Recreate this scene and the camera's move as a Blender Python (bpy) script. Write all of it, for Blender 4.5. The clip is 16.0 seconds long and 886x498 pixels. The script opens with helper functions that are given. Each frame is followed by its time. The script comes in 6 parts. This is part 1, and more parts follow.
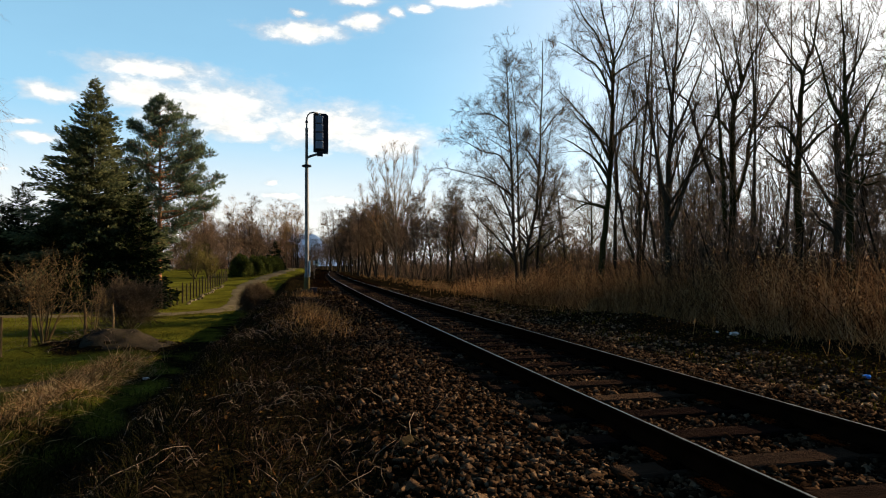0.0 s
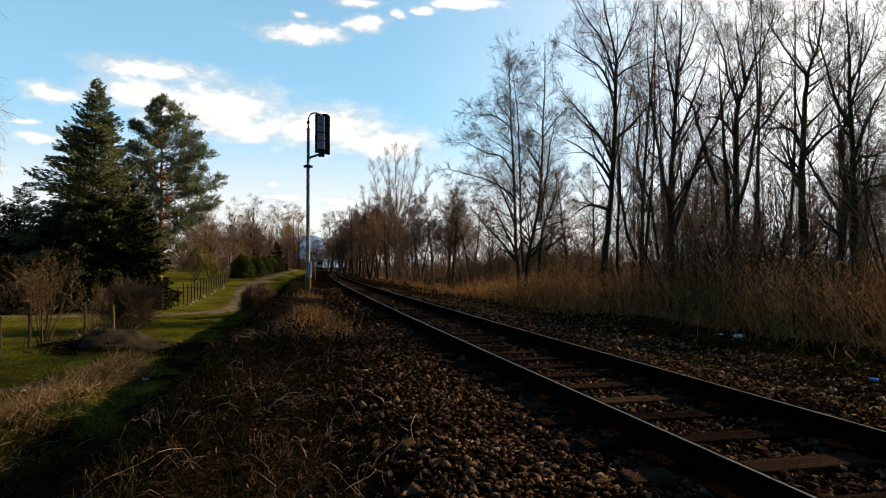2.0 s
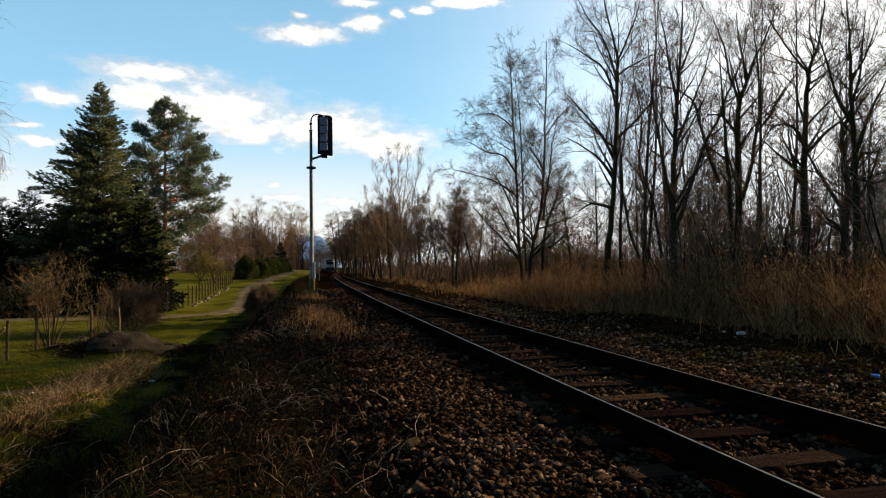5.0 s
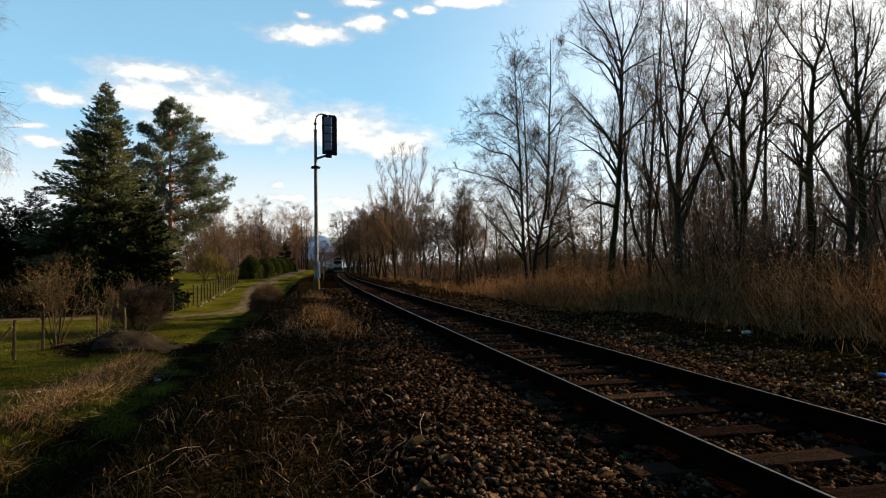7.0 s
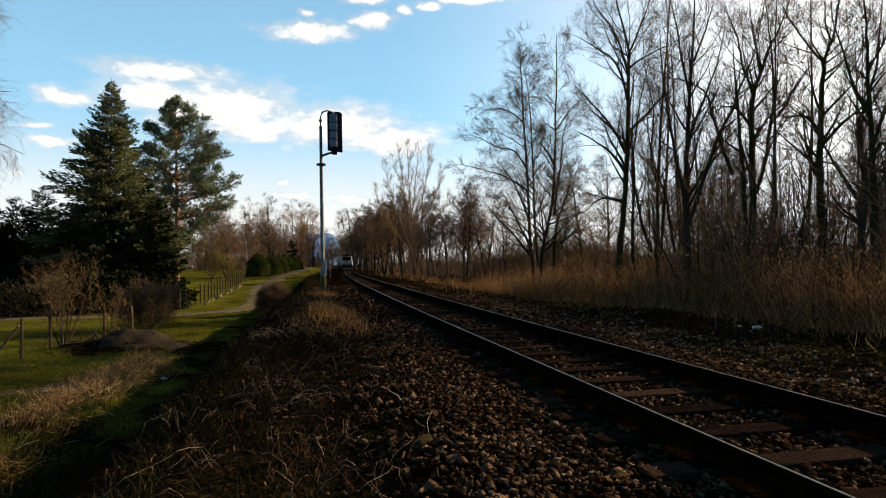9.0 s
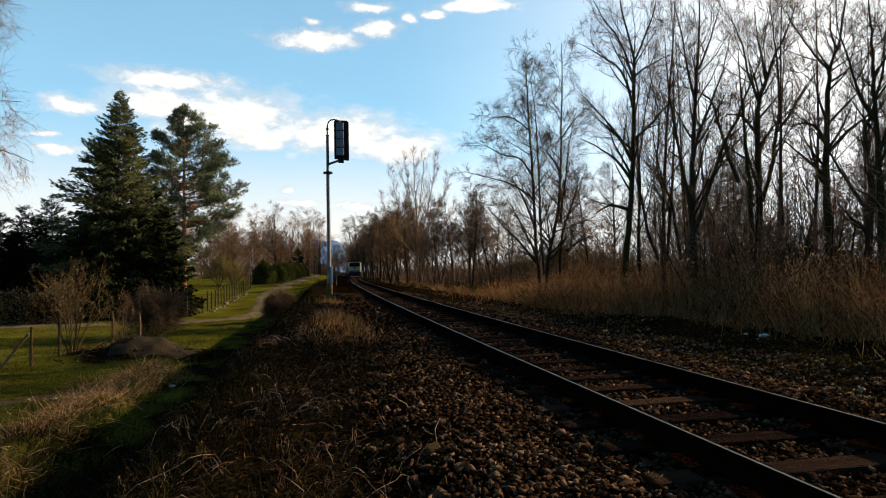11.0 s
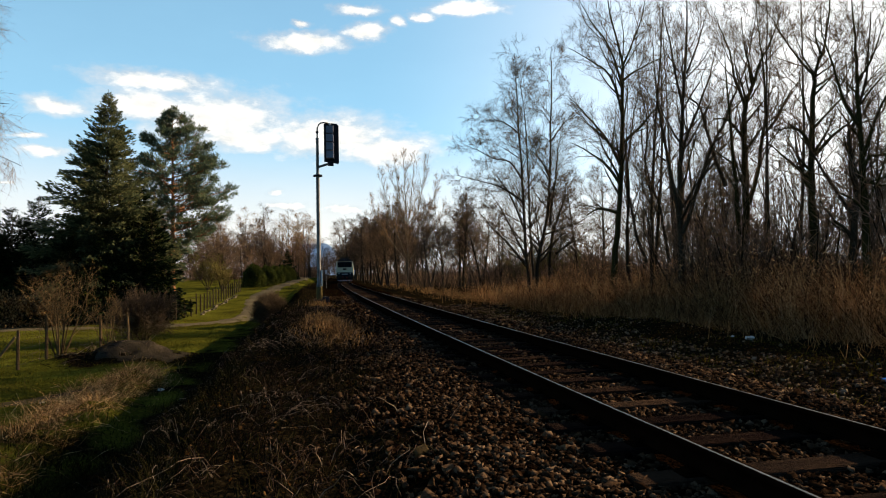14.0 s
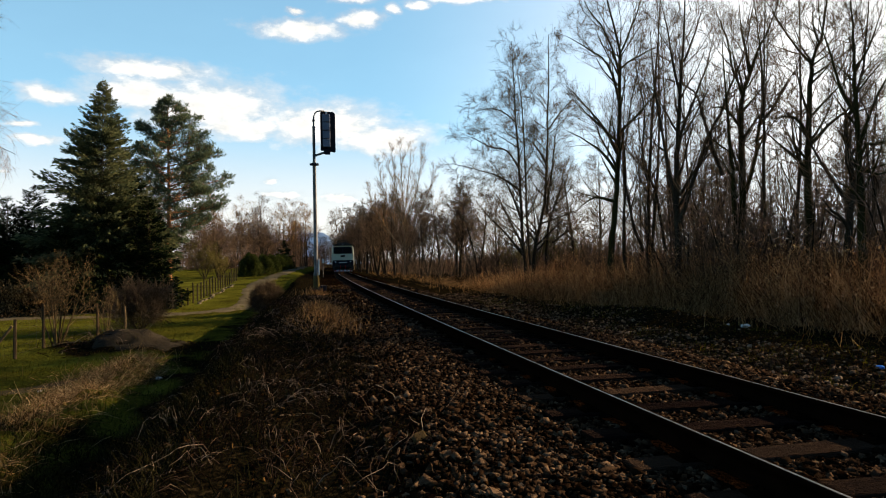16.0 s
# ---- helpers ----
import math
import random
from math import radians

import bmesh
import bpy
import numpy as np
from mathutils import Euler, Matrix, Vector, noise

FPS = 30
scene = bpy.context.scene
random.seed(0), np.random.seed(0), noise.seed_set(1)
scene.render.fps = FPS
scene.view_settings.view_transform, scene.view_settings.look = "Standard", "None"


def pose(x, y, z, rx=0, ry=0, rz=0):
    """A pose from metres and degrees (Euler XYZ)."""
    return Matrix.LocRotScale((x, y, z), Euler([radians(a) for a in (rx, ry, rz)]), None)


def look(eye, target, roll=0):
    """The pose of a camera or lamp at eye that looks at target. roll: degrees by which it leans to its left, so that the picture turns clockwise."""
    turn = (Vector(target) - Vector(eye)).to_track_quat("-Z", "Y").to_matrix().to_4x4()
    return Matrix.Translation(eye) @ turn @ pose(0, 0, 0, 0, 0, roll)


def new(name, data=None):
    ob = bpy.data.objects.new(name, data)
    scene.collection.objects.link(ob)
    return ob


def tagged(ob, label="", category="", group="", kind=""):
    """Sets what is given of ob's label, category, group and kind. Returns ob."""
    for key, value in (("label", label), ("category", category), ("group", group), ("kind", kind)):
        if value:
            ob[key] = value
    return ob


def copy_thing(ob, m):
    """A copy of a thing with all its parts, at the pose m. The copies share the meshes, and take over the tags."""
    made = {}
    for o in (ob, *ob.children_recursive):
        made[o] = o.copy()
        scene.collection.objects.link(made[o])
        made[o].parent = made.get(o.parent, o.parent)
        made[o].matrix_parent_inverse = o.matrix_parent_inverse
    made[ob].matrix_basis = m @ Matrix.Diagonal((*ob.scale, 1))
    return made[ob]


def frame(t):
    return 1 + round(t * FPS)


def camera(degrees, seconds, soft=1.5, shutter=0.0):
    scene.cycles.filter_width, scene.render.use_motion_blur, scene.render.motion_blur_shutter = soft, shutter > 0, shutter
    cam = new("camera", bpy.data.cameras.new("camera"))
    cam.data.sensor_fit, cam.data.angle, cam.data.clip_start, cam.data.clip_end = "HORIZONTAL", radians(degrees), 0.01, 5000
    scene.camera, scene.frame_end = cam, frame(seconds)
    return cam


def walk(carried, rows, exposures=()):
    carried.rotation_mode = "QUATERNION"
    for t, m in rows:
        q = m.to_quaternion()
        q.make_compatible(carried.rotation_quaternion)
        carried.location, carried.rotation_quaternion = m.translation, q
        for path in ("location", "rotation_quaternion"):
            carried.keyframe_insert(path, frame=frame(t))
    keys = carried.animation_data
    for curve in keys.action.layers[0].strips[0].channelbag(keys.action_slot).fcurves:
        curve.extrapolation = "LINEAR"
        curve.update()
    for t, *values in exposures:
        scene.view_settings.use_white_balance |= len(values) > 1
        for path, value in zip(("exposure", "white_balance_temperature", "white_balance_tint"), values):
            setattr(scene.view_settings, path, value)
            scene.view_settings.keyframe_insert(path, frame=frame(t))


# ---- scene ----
# World: y runs along the track, x to the right of it, z = 0 at the rail heads.
cam = camera(68.57, 16.0, soft=1.1)
EYE = 1.19
# seconds; degrees up, of roll and of turn; the sway of the eye in metres
ROWS = [
    (0.0, 1.373, 0.375, -11.302, 0.0, -0.01, 0.01), (0.5, 1.488, 0.404, -11.416, 0.00, 0.01, 0.01), (1.0, 1.169, 0.015, -11.365, 0.0, -0.01, 0.01),
    (1.5, 1.310, 0.078, -11.687, 0.01, 0.11, 0.00), (2.0, 1.526, 0.202, -11.180, 0.01, 0.10, -0.01), (2.5, 1.256, 0.407, -10.970, 0.0, 0.02, 0.01),
    (3.0, 1.414, 0.583, -10.844, -0.01, 0.01, 0.01), (3.5, 1.412, 0.622, -11.113, 0.00, 0.02, 0.01), (4.0, 1.401, 0.672, -10.763, 0.0, 0.02, 0.01),
    (6.5, 1.541, 0.774, -11.067, 0.01, 0.00, 0.01), (7.0, 1.435, 0.778, -10.478, 0.0, 0.00, 0.00), (7.5, 1.080, 0.900, -10.210, 0.0, 0.0, 0.00),
    (8.0, 0.737, 1.103, -10.068, 0.00, -0.01, 0.0), (8.5, 0.756, 1.146, -9.944, 0.02, 0.12, -0.02), (9.0, 1.162, 1.121, -9.909, 0.02, 0.12, -0.01),
    (11.5, 1.812, 1.174, -9.340, -0.01, 0.01, 0.01), (12.0, 1.528, 1.212, -9.386, -0.01, -0.02, 0.01), (12.5, 1.297, 1.289, -9.412, -0.01, 0.00, 0.01),
    (13.0, 1.365, 1.116, -9.792, -0.01, 0.0, 0.02), (13.5, 1.765, 1.086, -10.055, 0.0, 0.01, 0.01), (14.0, 2.029, 1.181, -10.261, 0.00, -0.01, 0.02),
    (14.5, 1.901, 1.450, -10.384, 0.0, -0.02, 0.01), (15.0, 1.541, 1.169, -10.497, 0.01, 0.01, 0.01), (15.5, 1.456, 1.242, -10.588, 0.0, -0.02, 0.01),
    (16.0, 1.056, 1.219, -10.547, -0.01, -0.02, 0.01),
]
walk(cam, [(t, pose(dx, dy, EYE + dz, 90 + p, r, y)) for t, p, r, y, dx, dy, dz in ROWS], exposures=[(0.0, 1.2, 6700, 10), (16.0, 1.2, 6700, 10)])

# ---- light ----
SUN_AZ, SUN_EL = 72.0, 23.0          # degrees right of the track's direction, degrees up
world = bpy.data.worlds.new("sky")
scene.world = world
world.use_nodes = True
wn, wl = world.node_tree.nodes, world.node_tree.links
sky = wn.new("ShaderNodeTexSky")
sky.sky_type, sky.sun_disc = "NISHITA", False
sky.sun_elevation, sky.sun_rotation = radians(SUN_EL), radians(SUN_AZ)
sky.air_density, sky.dust_density, sky.ozone_density = 1.0, 0.4, 1.6
tint = wn.new("ShaderNodeMix")
tint.data_type, tint.blend_type = "RGBA", "MULTIPLY"
tint.inputs[0].default_value = 1.0
tint.inputs[7].default_value = (0.60, 0.94, 1.15, 1.0)
wl.new(sky.outputs[0], tint.inputs[6])
wl.new(tint.outputs[2], wn["Background"].inputs[0])
wn["Background"].inputs[1].default_value = 0.05
sun = new("sun", bpy.data.lights.new("sun", "SUN"))
sun.data.energy, sun.data.angle, sun.data.color = 5.0, radians(0.6), (1.0, 0.80, 0.55)
sun_way = Vector((math.sin(radians(SUN_AZ)) * math.cos(radians(SUN_EL)), math.cos(radians(SUN_AZ)) * math.cos(radians(SUN_EL)), math.sin(radians(SUN_EL))))
sun.matrix_world = look(sun_way * 60, (0, 0, 0))


# ---- materials ----
def ramp_mat(name, stops, rough=0.9, scale=4.0, fine=40.0, bump=0.3, metal=0.0, spec=0.0, vary=0.0, island=0.0, stretch=(1, 1, 1), dist=0.02, thin=0.0):
    """Colours over two scales of noise, with bump; vary: object's random, island: random of each loose piece, thin: the share of light that passes through."""
    m = bpy.data.materials.new(name)
    m.use_nodes = True
    n, l = m.node_tree.nodes, m.node_tree.links
    b = n["Principled BSDF"]
    tc = n.new("ShaderNodeTexCoord")
    mp = n.new("ShaderNodeMapping")
    mp.inputs["Scale"].default_value = stretch
    l.new(tc.outputs["Object"], mp.inputs[0])
    big, small = n.new("ShaderNodeTexNoise"), n.new("ShaderNodeTexNoise")
    big.inputs["Scale"].default_value, small.inputs["Scale"].default_value = scale, fine
    big.inputs["Detail"].default_value = small.inputs["Detail"].default_value = 5.0
    mix = n.new("ShaderNodeMath")
    mix.operation = "MULTIPLY_ADD"
    mix.inputs[1].default_value = 0.55
    half = n.new("ShaderNodeMath")
    half.operation = "MULTIPLY"
    half.inputs[1].default_value = 0.45
    for t in (big, small):
        l.new(mp.outputs[0], t.inputs["Vector"])
    l.new(small.outputs[0], half.inputs[0])
    l.new(big.outputs[0], mix.inputs[0])
    l.new(half.outputs[0], mix.inputs[2])
    fac = mix.outputs[0]
    for amount, node, socket in ((vary, "ShaderNodeObjectInfo", "Random"), (island, "ShaderNodeNewGeometry", "Random Per Island")):
        if amount:
            src, add, off = n.new(node), n.new("ShaderNodeMath"), n.new("ShaderNodeMath")
            off.operation, add.operation = "MULTIPLY_ADD", "ADD"
            off.inputs[1].default_value, off.inputs[2].default_value = amount, -amount / 2
            l.new(src.outputs[socket], off.inputs[0])
            l.new(fac, add.inputs[0])
            l.new(off.outputs[0], add.inputs[1])
            fac = add.outputs[0]
    cr = n.new("ShaderNodeValToRGB")
    e = cr.color_ramp.elements
    while len(e) < len(stops):
        e.new(0.5)
    for el, (p, c) in zip(e, stops):
        el.position, el.color = p, (*c, 1)
    l.new(fac, cr.inputs[0])
    l.new(cr.outputs[0], b.inputs["Base Color"])
    b.inputs["Roughness"].default_value, b.inputs["Metallic"].default_value = rough, metal
    b.inputs["Specular IOR Level"].default_value = spec
    if bump:
        bp = n.new("ShaderNodeBump")
        bp.inputs["Strength"].default_value, bp.inputs["Distance"].default_value = bump, dist
        l.new(small.outputs[0], bp.inputs["Height"])
        l.new(bp.outputs[0], b.inputs["Normal"])
    if thin:
        leaf, both = n.new("ShaderNodeBsdfTranslucent"), n.new("ShaderNodeMixShader")
        both.inputs[0].default_value = thin
        l.new(cr.outputs[0], leaf.inputs[0])
        l.new(b.outputs[0], both.inputs[1]), l.new(leaf.outputs[0], both.inputs[2])
        l.new(both.outputs[0], n["Material Output"].inputs[0])
    return m


def two(name, a, b, **kw):
    return ramp_mat(name, ((0.3, a), (0.7, b)), **kw)


M = {}
def ground_mat():
    """Turf where the mesh says grass, leaf litter and bare soil darkened for shade elsewhere, with ragged edges."""
    m = ramp_mat("ground_turf", ((0.30, (0.016, 0.012, 0.005)), (0.45, (0.040, 0.037, 0.005)), (0.6, (0.080, 0.078, 0.010)), (0.78, (0.128, 0.100, 0.022))), scale=0.35, fine=14, bump=0.8, dist=0.05)
    n, l = m.node_tree.nodes, m.node_tree.links
    b = n["Principled BSDF"]
    turf = b.inputs["Base Color"].links[0].from_socket
    at = n.new("ShaderNodeAttribute")
    at.attribute_name = "grass"
    tc, no, wide = n.new("ShaderNodeTexCoord"), n.new("ShaderNodeTexNoise"), n.new("ShaderNodeTexNoise")
    no.inputs["Scale"].default_value, no.inputs["Detail"].default_value = 18, 6
    wide.inputs["Scale"].default_value, wide.inputs["Detail"].default_value = 0.9, 5
    l.new(tc.outputs["Object"], no.inputs["Vector"]), l.new(tc.outputs["Object"], wide.inputs["Vector"])
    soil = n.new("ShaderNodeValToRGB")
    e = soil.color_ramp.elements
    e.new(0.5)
    # near-black soil: shade among the bank's plants is put into its colour
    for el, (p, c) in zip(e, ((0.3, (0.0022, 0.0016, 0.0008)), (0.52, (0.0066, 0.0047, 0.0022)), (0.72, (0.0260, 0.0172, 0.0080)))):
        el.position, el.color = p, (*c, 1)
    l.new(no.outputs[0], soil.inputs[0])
    add = n.new("ShaderNodeMath")
    add.operation = "ADD"
    l.new(at.outputs["Fac"], add.inputs[0]), l.new(wide.outputs[0], add.inputs[1])
    edge = n.new("ShaderNodeMapRange")
    edge.inputs[1].default_value, edge.inputs[2].default_value = 0.88, 1.12
    l.new(add.outputs[0], edge.inputs[0])
    mix = n.new("ShaderNodeMix")
    mix.data_type = "RGBA"
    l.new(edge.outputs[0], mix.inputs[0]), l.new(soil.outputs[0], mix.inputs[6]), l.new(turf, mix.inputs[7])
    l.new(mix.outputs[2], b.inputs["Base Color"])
    return m


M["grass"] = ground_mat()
M["path"] = two("path_gravel", (0.0458, 0.0361, 0.0210), (0.1243, 0.0991, 0.0593), scale=0.8, fine=35, bump=0.5)
M["mud"] = two("trodden_soil", (0.020, 0.015, 0.008), (0.062, 0.047, 0.026), scale=1.6, fine=30, bump=0.6)
M["heap"] = two("gravel_and_earth", (0.013, 0.0095, 0.006), (0.052, 0.040, 0.027), scale=1.6, fine=34, bump=1.0, dist=0.05)
# dark bed: the shade in gaps between stones is put into its colour
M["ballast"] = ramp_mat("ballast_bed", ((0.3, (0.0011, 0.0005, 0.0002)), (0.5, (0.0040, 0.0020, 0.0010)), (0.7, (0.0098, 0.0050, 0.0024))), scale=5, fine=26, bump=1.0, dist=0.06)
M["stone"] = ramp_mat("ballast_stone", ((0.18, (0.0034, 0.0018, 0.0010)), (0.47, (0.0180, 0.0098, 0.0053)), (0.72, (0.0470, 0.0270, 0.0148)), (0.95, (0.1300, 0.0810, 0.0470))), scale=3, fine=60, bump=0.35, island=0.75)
M["ochre"] = two("ochre_stone", (0.040, 0.024, 0.010), (0.10, 0.064, 0.026), scale=3, fine=20, bump=0.3)
M["verge_stone"] = ramp_mat("verge_stone", ((0.15, (0.0066, 0.0035, 0.0021)), (0.45, (0.0330, 0.0185, 0.0108)), (0.70, (0.0904, 0.0558, 0.0327)), (0.95, (0.2167, 0.1480, 0.0964))), scale=3, fine=60, bump=0.35, island=0.75)
M["single_stone"] = ramp_mat("ballast_single_stone", ((0.15, (0.0045, 0.0021, 0.0013)), (0.45, (0.0233, 0.0116, 0.0057)), (0.70, (0.0639, 0.0342, 0.0172)), (0.95, (0.1531, 0.0912, 0.0510))), scale=1.5, fine=4, bump=0.35, vary=0.75)
M["sleeper"] = two("sleeper_timber", (0.0103, 0.0061, 0.0053), (0.0464, 0.0282, 0.0176), scale=3, fine=22, bump=1.0, vary=0.35, stretch=(0.5, 6, 6), dist=0.05)
M["rail"] = two("rail_rust", (0.0028, 0.0015, 0.0009), (0.0084, 0.0039, 0.0020), scale=6, fine=60, bump=0.3, rough=1.0, spec=0.0)
M["rail_top"] = two("rail_polished", (0.0896, 0.0851, 0.0806), (0.1613, 0.1523, 0.1389), scale=5, fine=60, bump=0.05, rough=0.38, metal=1.0, stretch=(1, 0.05, 1))
M["bark"] = two("bark_dark", (0.018, 0.013, 0.008), (0.062, 0.046, 0.029), scale=3, fine=25, bump=0.8, stretch=(1, 1, 0.25), vary=0.15)
M["bark_green"] = two("bark_mossy", (0.015, 0.0125, 0.005), (0.055, 0.046, 0.018), scale=2, fine=25, bump=0.8, stretch=(1, 1, 0.25))
M["twig"] = two("twig_brown", (0.045, 0.029, 0.017), (0.110, 0.072, 0.042), scale=1, fine=12, bump=0, island=0.5)
M["bark_poplar"] = two("bark_poplar", (0.085, 0.062, 0.038), (0.20, 0.15, 0.095), scale=3, fine=25, bump=0.6, stretch=(1, 1, 0.3))
M["twig_olive"] = two("twig_olive", (0.050, 0.040, 0.012), (0.120, 0.095, 0.030), scale=1, fine=12, bump=0, island=0.5)
M["twig_red"] = two("twig_russet", (0.068, 0.043, 0.027), (0.160, 0.102, 0.064), scale=1, fine=12, bump=0, island=0.5)
M["twig_pale"] = two("twig_pale", (0.0967, 0.0547, 0.0237), (0.2230, 0.1275, 0.0544), scale=1, fine=12, bump=0, island=0.5)
M["twig_tan"] = two("twig_tan", (0.040, 0.026, 0.012), (0.150, 0.098, 0.046), scale=1, fine=12, bump=0, island=0.5)
M["pine_bark"] = two("bark_pine", (0.14, 0.06, 0.03), (0.32, 0.15, 0.07), scale=3, fine=25, bump=0.8, stretch=(1, 1, 0.3))
M["spruce"] = ramp_mat("needles_spruce", ((0.20, (0.040, 0.050, 0.024)), (0.50, (0.085, 0.094, 0.042)), (0.85, (0.165, 0.155, 0.068))), scale=0.6, fine=6, bump=0, island=0.6, thin=0.4)
M["pine"] = ramp_mat("needles_pine", ((0.20, (0.040, 0.055, 0.032)), (0.50, (0.088, 0.110, 0.062)), (0.85, (0.160, 0.180, 0.105))), scale=0.6, fine=6, bump=0, island=0.6, thin=0.4)
# near-black needles: the shade on these spruces is put into their colour
M["shaded_conifer"] = ramp_mat("needles_shade_dark", ((0.2, (0.0046, 0.0074, 0.0035)), (0.5, (0.0103, 0.0161, 0.0058)), (0.85, (0.0288, 0.0346, 0.0103))), scale=0.6, fine=6, bump=0, island=0.6)
M["hedge"] = ramp_mat("hedge_leaves", ((0.2, (0.022, 0.030, 0.006)), (0.5, (0.050, 0.060, 0.013)), (0.85, (0.105, 0.108, 0.026))), scale=0.6, fine=6, bump=0, island=0.6, thin=0.4)
M["dry"] = ramp_mat("dry_stalks", ((0.2, (0.0609, 0.0274, 0.0098)), (0.5, (0.1663, 0.0851, 0.0310)), (0.85, (0.4158, 0.2394, 0.0976))), scale=0.5, fine=8, bump=0, island=0.7, thin=0.4)
M["straw"] = ramp_mat("bleached_straw", ((0.15, (0.050, 0.024, 0.008)), (0.45, (0.170, 0.092, 0.036)), (0.70, (0.360, 0.210, 0.090)), (0.92, (0.560, 0.370, 0.190))), scale=0.5, fine=8, bump=0, island=0.8)
# the dark stops put the bank's shade into the stems
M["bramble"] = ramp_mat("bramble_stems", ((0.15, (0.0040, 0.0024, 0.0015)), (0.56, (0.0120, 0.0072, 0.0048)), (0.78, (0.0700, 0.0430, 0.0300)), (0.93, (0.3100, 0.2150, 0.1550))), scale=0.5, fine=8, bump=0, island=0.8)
M["brush"] = ramp_mat("brush_stalks", ((0.15, (0.0150, 0.0075, 0.0035)), (0.40, (0.1000, 0.0500, 0.0210)), (0.60, (0.3600, 0.1850, 0.0760)), (0.84, (0.5400, 0.3500, 0.1700))), scale=0.3, fine=8, bump=0, island=0.7, thin=0.4)
M["blade"] = ramp_mat("grass_blades", ((0.2, (0.0191, 0.0210, 0.0020)), (0.5, (0.0508, 0.0467, 0.0037)), (0.85, (0.1084, 0.0748, 0.0095))), scale=0.4, fine=8, bump=0, island=0.6, thin=0.4)
# darker than the lawn's blades: the bank's shade is in the colour
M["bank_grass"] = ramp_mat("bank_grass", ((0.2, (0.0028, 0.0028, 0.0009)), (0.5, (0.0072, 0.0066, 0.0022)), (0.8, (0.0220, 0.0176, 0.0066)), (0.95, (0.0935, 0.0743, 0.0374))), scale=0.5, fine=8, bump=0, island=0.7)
M["steel"] = ramp_mat("mast_paint", ((0.30, (0.030, 0.022, 0.016)), (0.44, (0.085, 0.074, 0.064)), (0.62, (0.200, 0.185, 0.170)), (0.80, (0.300, 0.285, 0.270))), scale=5, fine=22, bump=0.2, spec=0.15, rough=0.55, stretch=(1, 1, 0.45))
M["sleeve"] = two("weathered_sleeve", (0.0540, 0.0385, 0.0150), (0.1200, 0.0880, 0.0360), scale=4, fine=40, bump=0.3)
M["black"] = two("black_enamel", (0.011, 0.011, 0.014), (0.022, 0.022, 0.028), scale=3, fine=40, bump=0.05, spec=0.01, rough=0.5)
M["greycover"] = two("lamp_cover", (0.1020, 0.1105, 0.1445), (0.2040, 0.2210, 0.2720), scale=3, fine=40, bump=0.05, spec=0.01, rough=0.5)
M["concrete"] = two("concrete", (0.0288, 0.0228, 0.0150), (0.0612, 0.0486, 0.0323), scale=4, fine=50, bump=0.5)
M["loco_white"] = two("loco_cream", (0.5468, 0.5078, 0.3493), (0.6836, 0.6347, 0.4516), scale=1.5, fine=20, bump=0.02, spec=0.08, rough=0.45)
M["loco_dark"] = two("loco_grey", (0.022, 0.019, 0.016), (0.055, 0.047, 0.04), scale=1.5, fine=20, bump=0.05, rough=0.6)
M["glass"] = two("window_glass", (0.0048, 0.0054, 0.0066), (0.0084, 0.0090, 0.0108), scale=1, fine=4, bump=0, rough=0.2, spec=0.02)
M["red"] = two("red_paint", (0.30, 0.02, 0.02), (0.48, 0.04, 0.035), scale=2, fine=30, bump=0, rough=0.5)
M["paper"] = two("soiled_paper", (0.34, 0.31, 0.26), (0.60, 0.56, 0.48), scale=6, fine=40, bump=0.3, rough=0.7)
M["white"] = two("white_paint", (0.4650, 0.4575, 0.4350), (0.6000, 0.5925, 0.5700), scale=2, fine=30, bump=0, rough=0.6)
M["green"] = two("carriage_green", (0.0150, 0.0300, 0.0225), (0.0300, 0.0550, 0.0400), scale=2, fine=30, bump=0, spec=0.08, rough=0.5)
M["leaf"] = ramp_mat("fallen_leaf", ((0.2, (0.0141, 0.0066, 0.0022)), (0.5, (0.0401, 0.0182, 0.0057)), (0.85, (0.0897, 0.0468, 0.0156))), scale=0.5, fine=20, bump=0, island=0.8)
M["wood"] = two("post_timber", (0.0504, 0.0324, 0.0168), (0.1440, 0.0960, 0.0516), scale=3, fine=30, bump=0.5, stretch=(1, 1, 0.2), vary=0.3)
M["wire"] = two("fence_wire", (0.035, 0.028, 0.022), (0.080, 0.066, 0.054), scale=3, fine=30, bump=0, rough=0.6, metal=0.6)
M["hill"] = two("haze_tinted_hill", (0.30, 0.37, 0.47), (0.46, 0.51, 0.58), scale=0.01, fine=0.05, bump=0)
M["wool"] = two("plastic_blue", (0.03, 0.12, 0.45), (0.08, 0.25, 0.6), scale=4, fine=30, bump=0.2, rough=0.4)


# ---- mesh helpers ----
def mesh_np(name, v, f, material=None, smooth=False):
    """A mesh from arrays: v (n, 3), f (m, 3 or 4)."""
    v, f = np.asarray(v, np.float32), np.asarray(f, np.int32)
    me = bpy.data.meshes.new(name)
    k = f.shape[1]
    me.vertices.add(len(v)), me.loops.add(f.size), me.polygons.add(len(f))
    me.vertices.foreach_set("co", v.ravel())
    me.loops.foreach_set("vertex_index", f.ravel())
    me.polygons.foreach_set("loop_start", np.arange(len(f), dtype=np.int32) * k)
    if smooth:
        me.polygons.foreach_set("use_smooth", np.ones(len(f), bool))
    me.update(calc_edges=True)
    if material:
        me.materials.append(material)
    return me


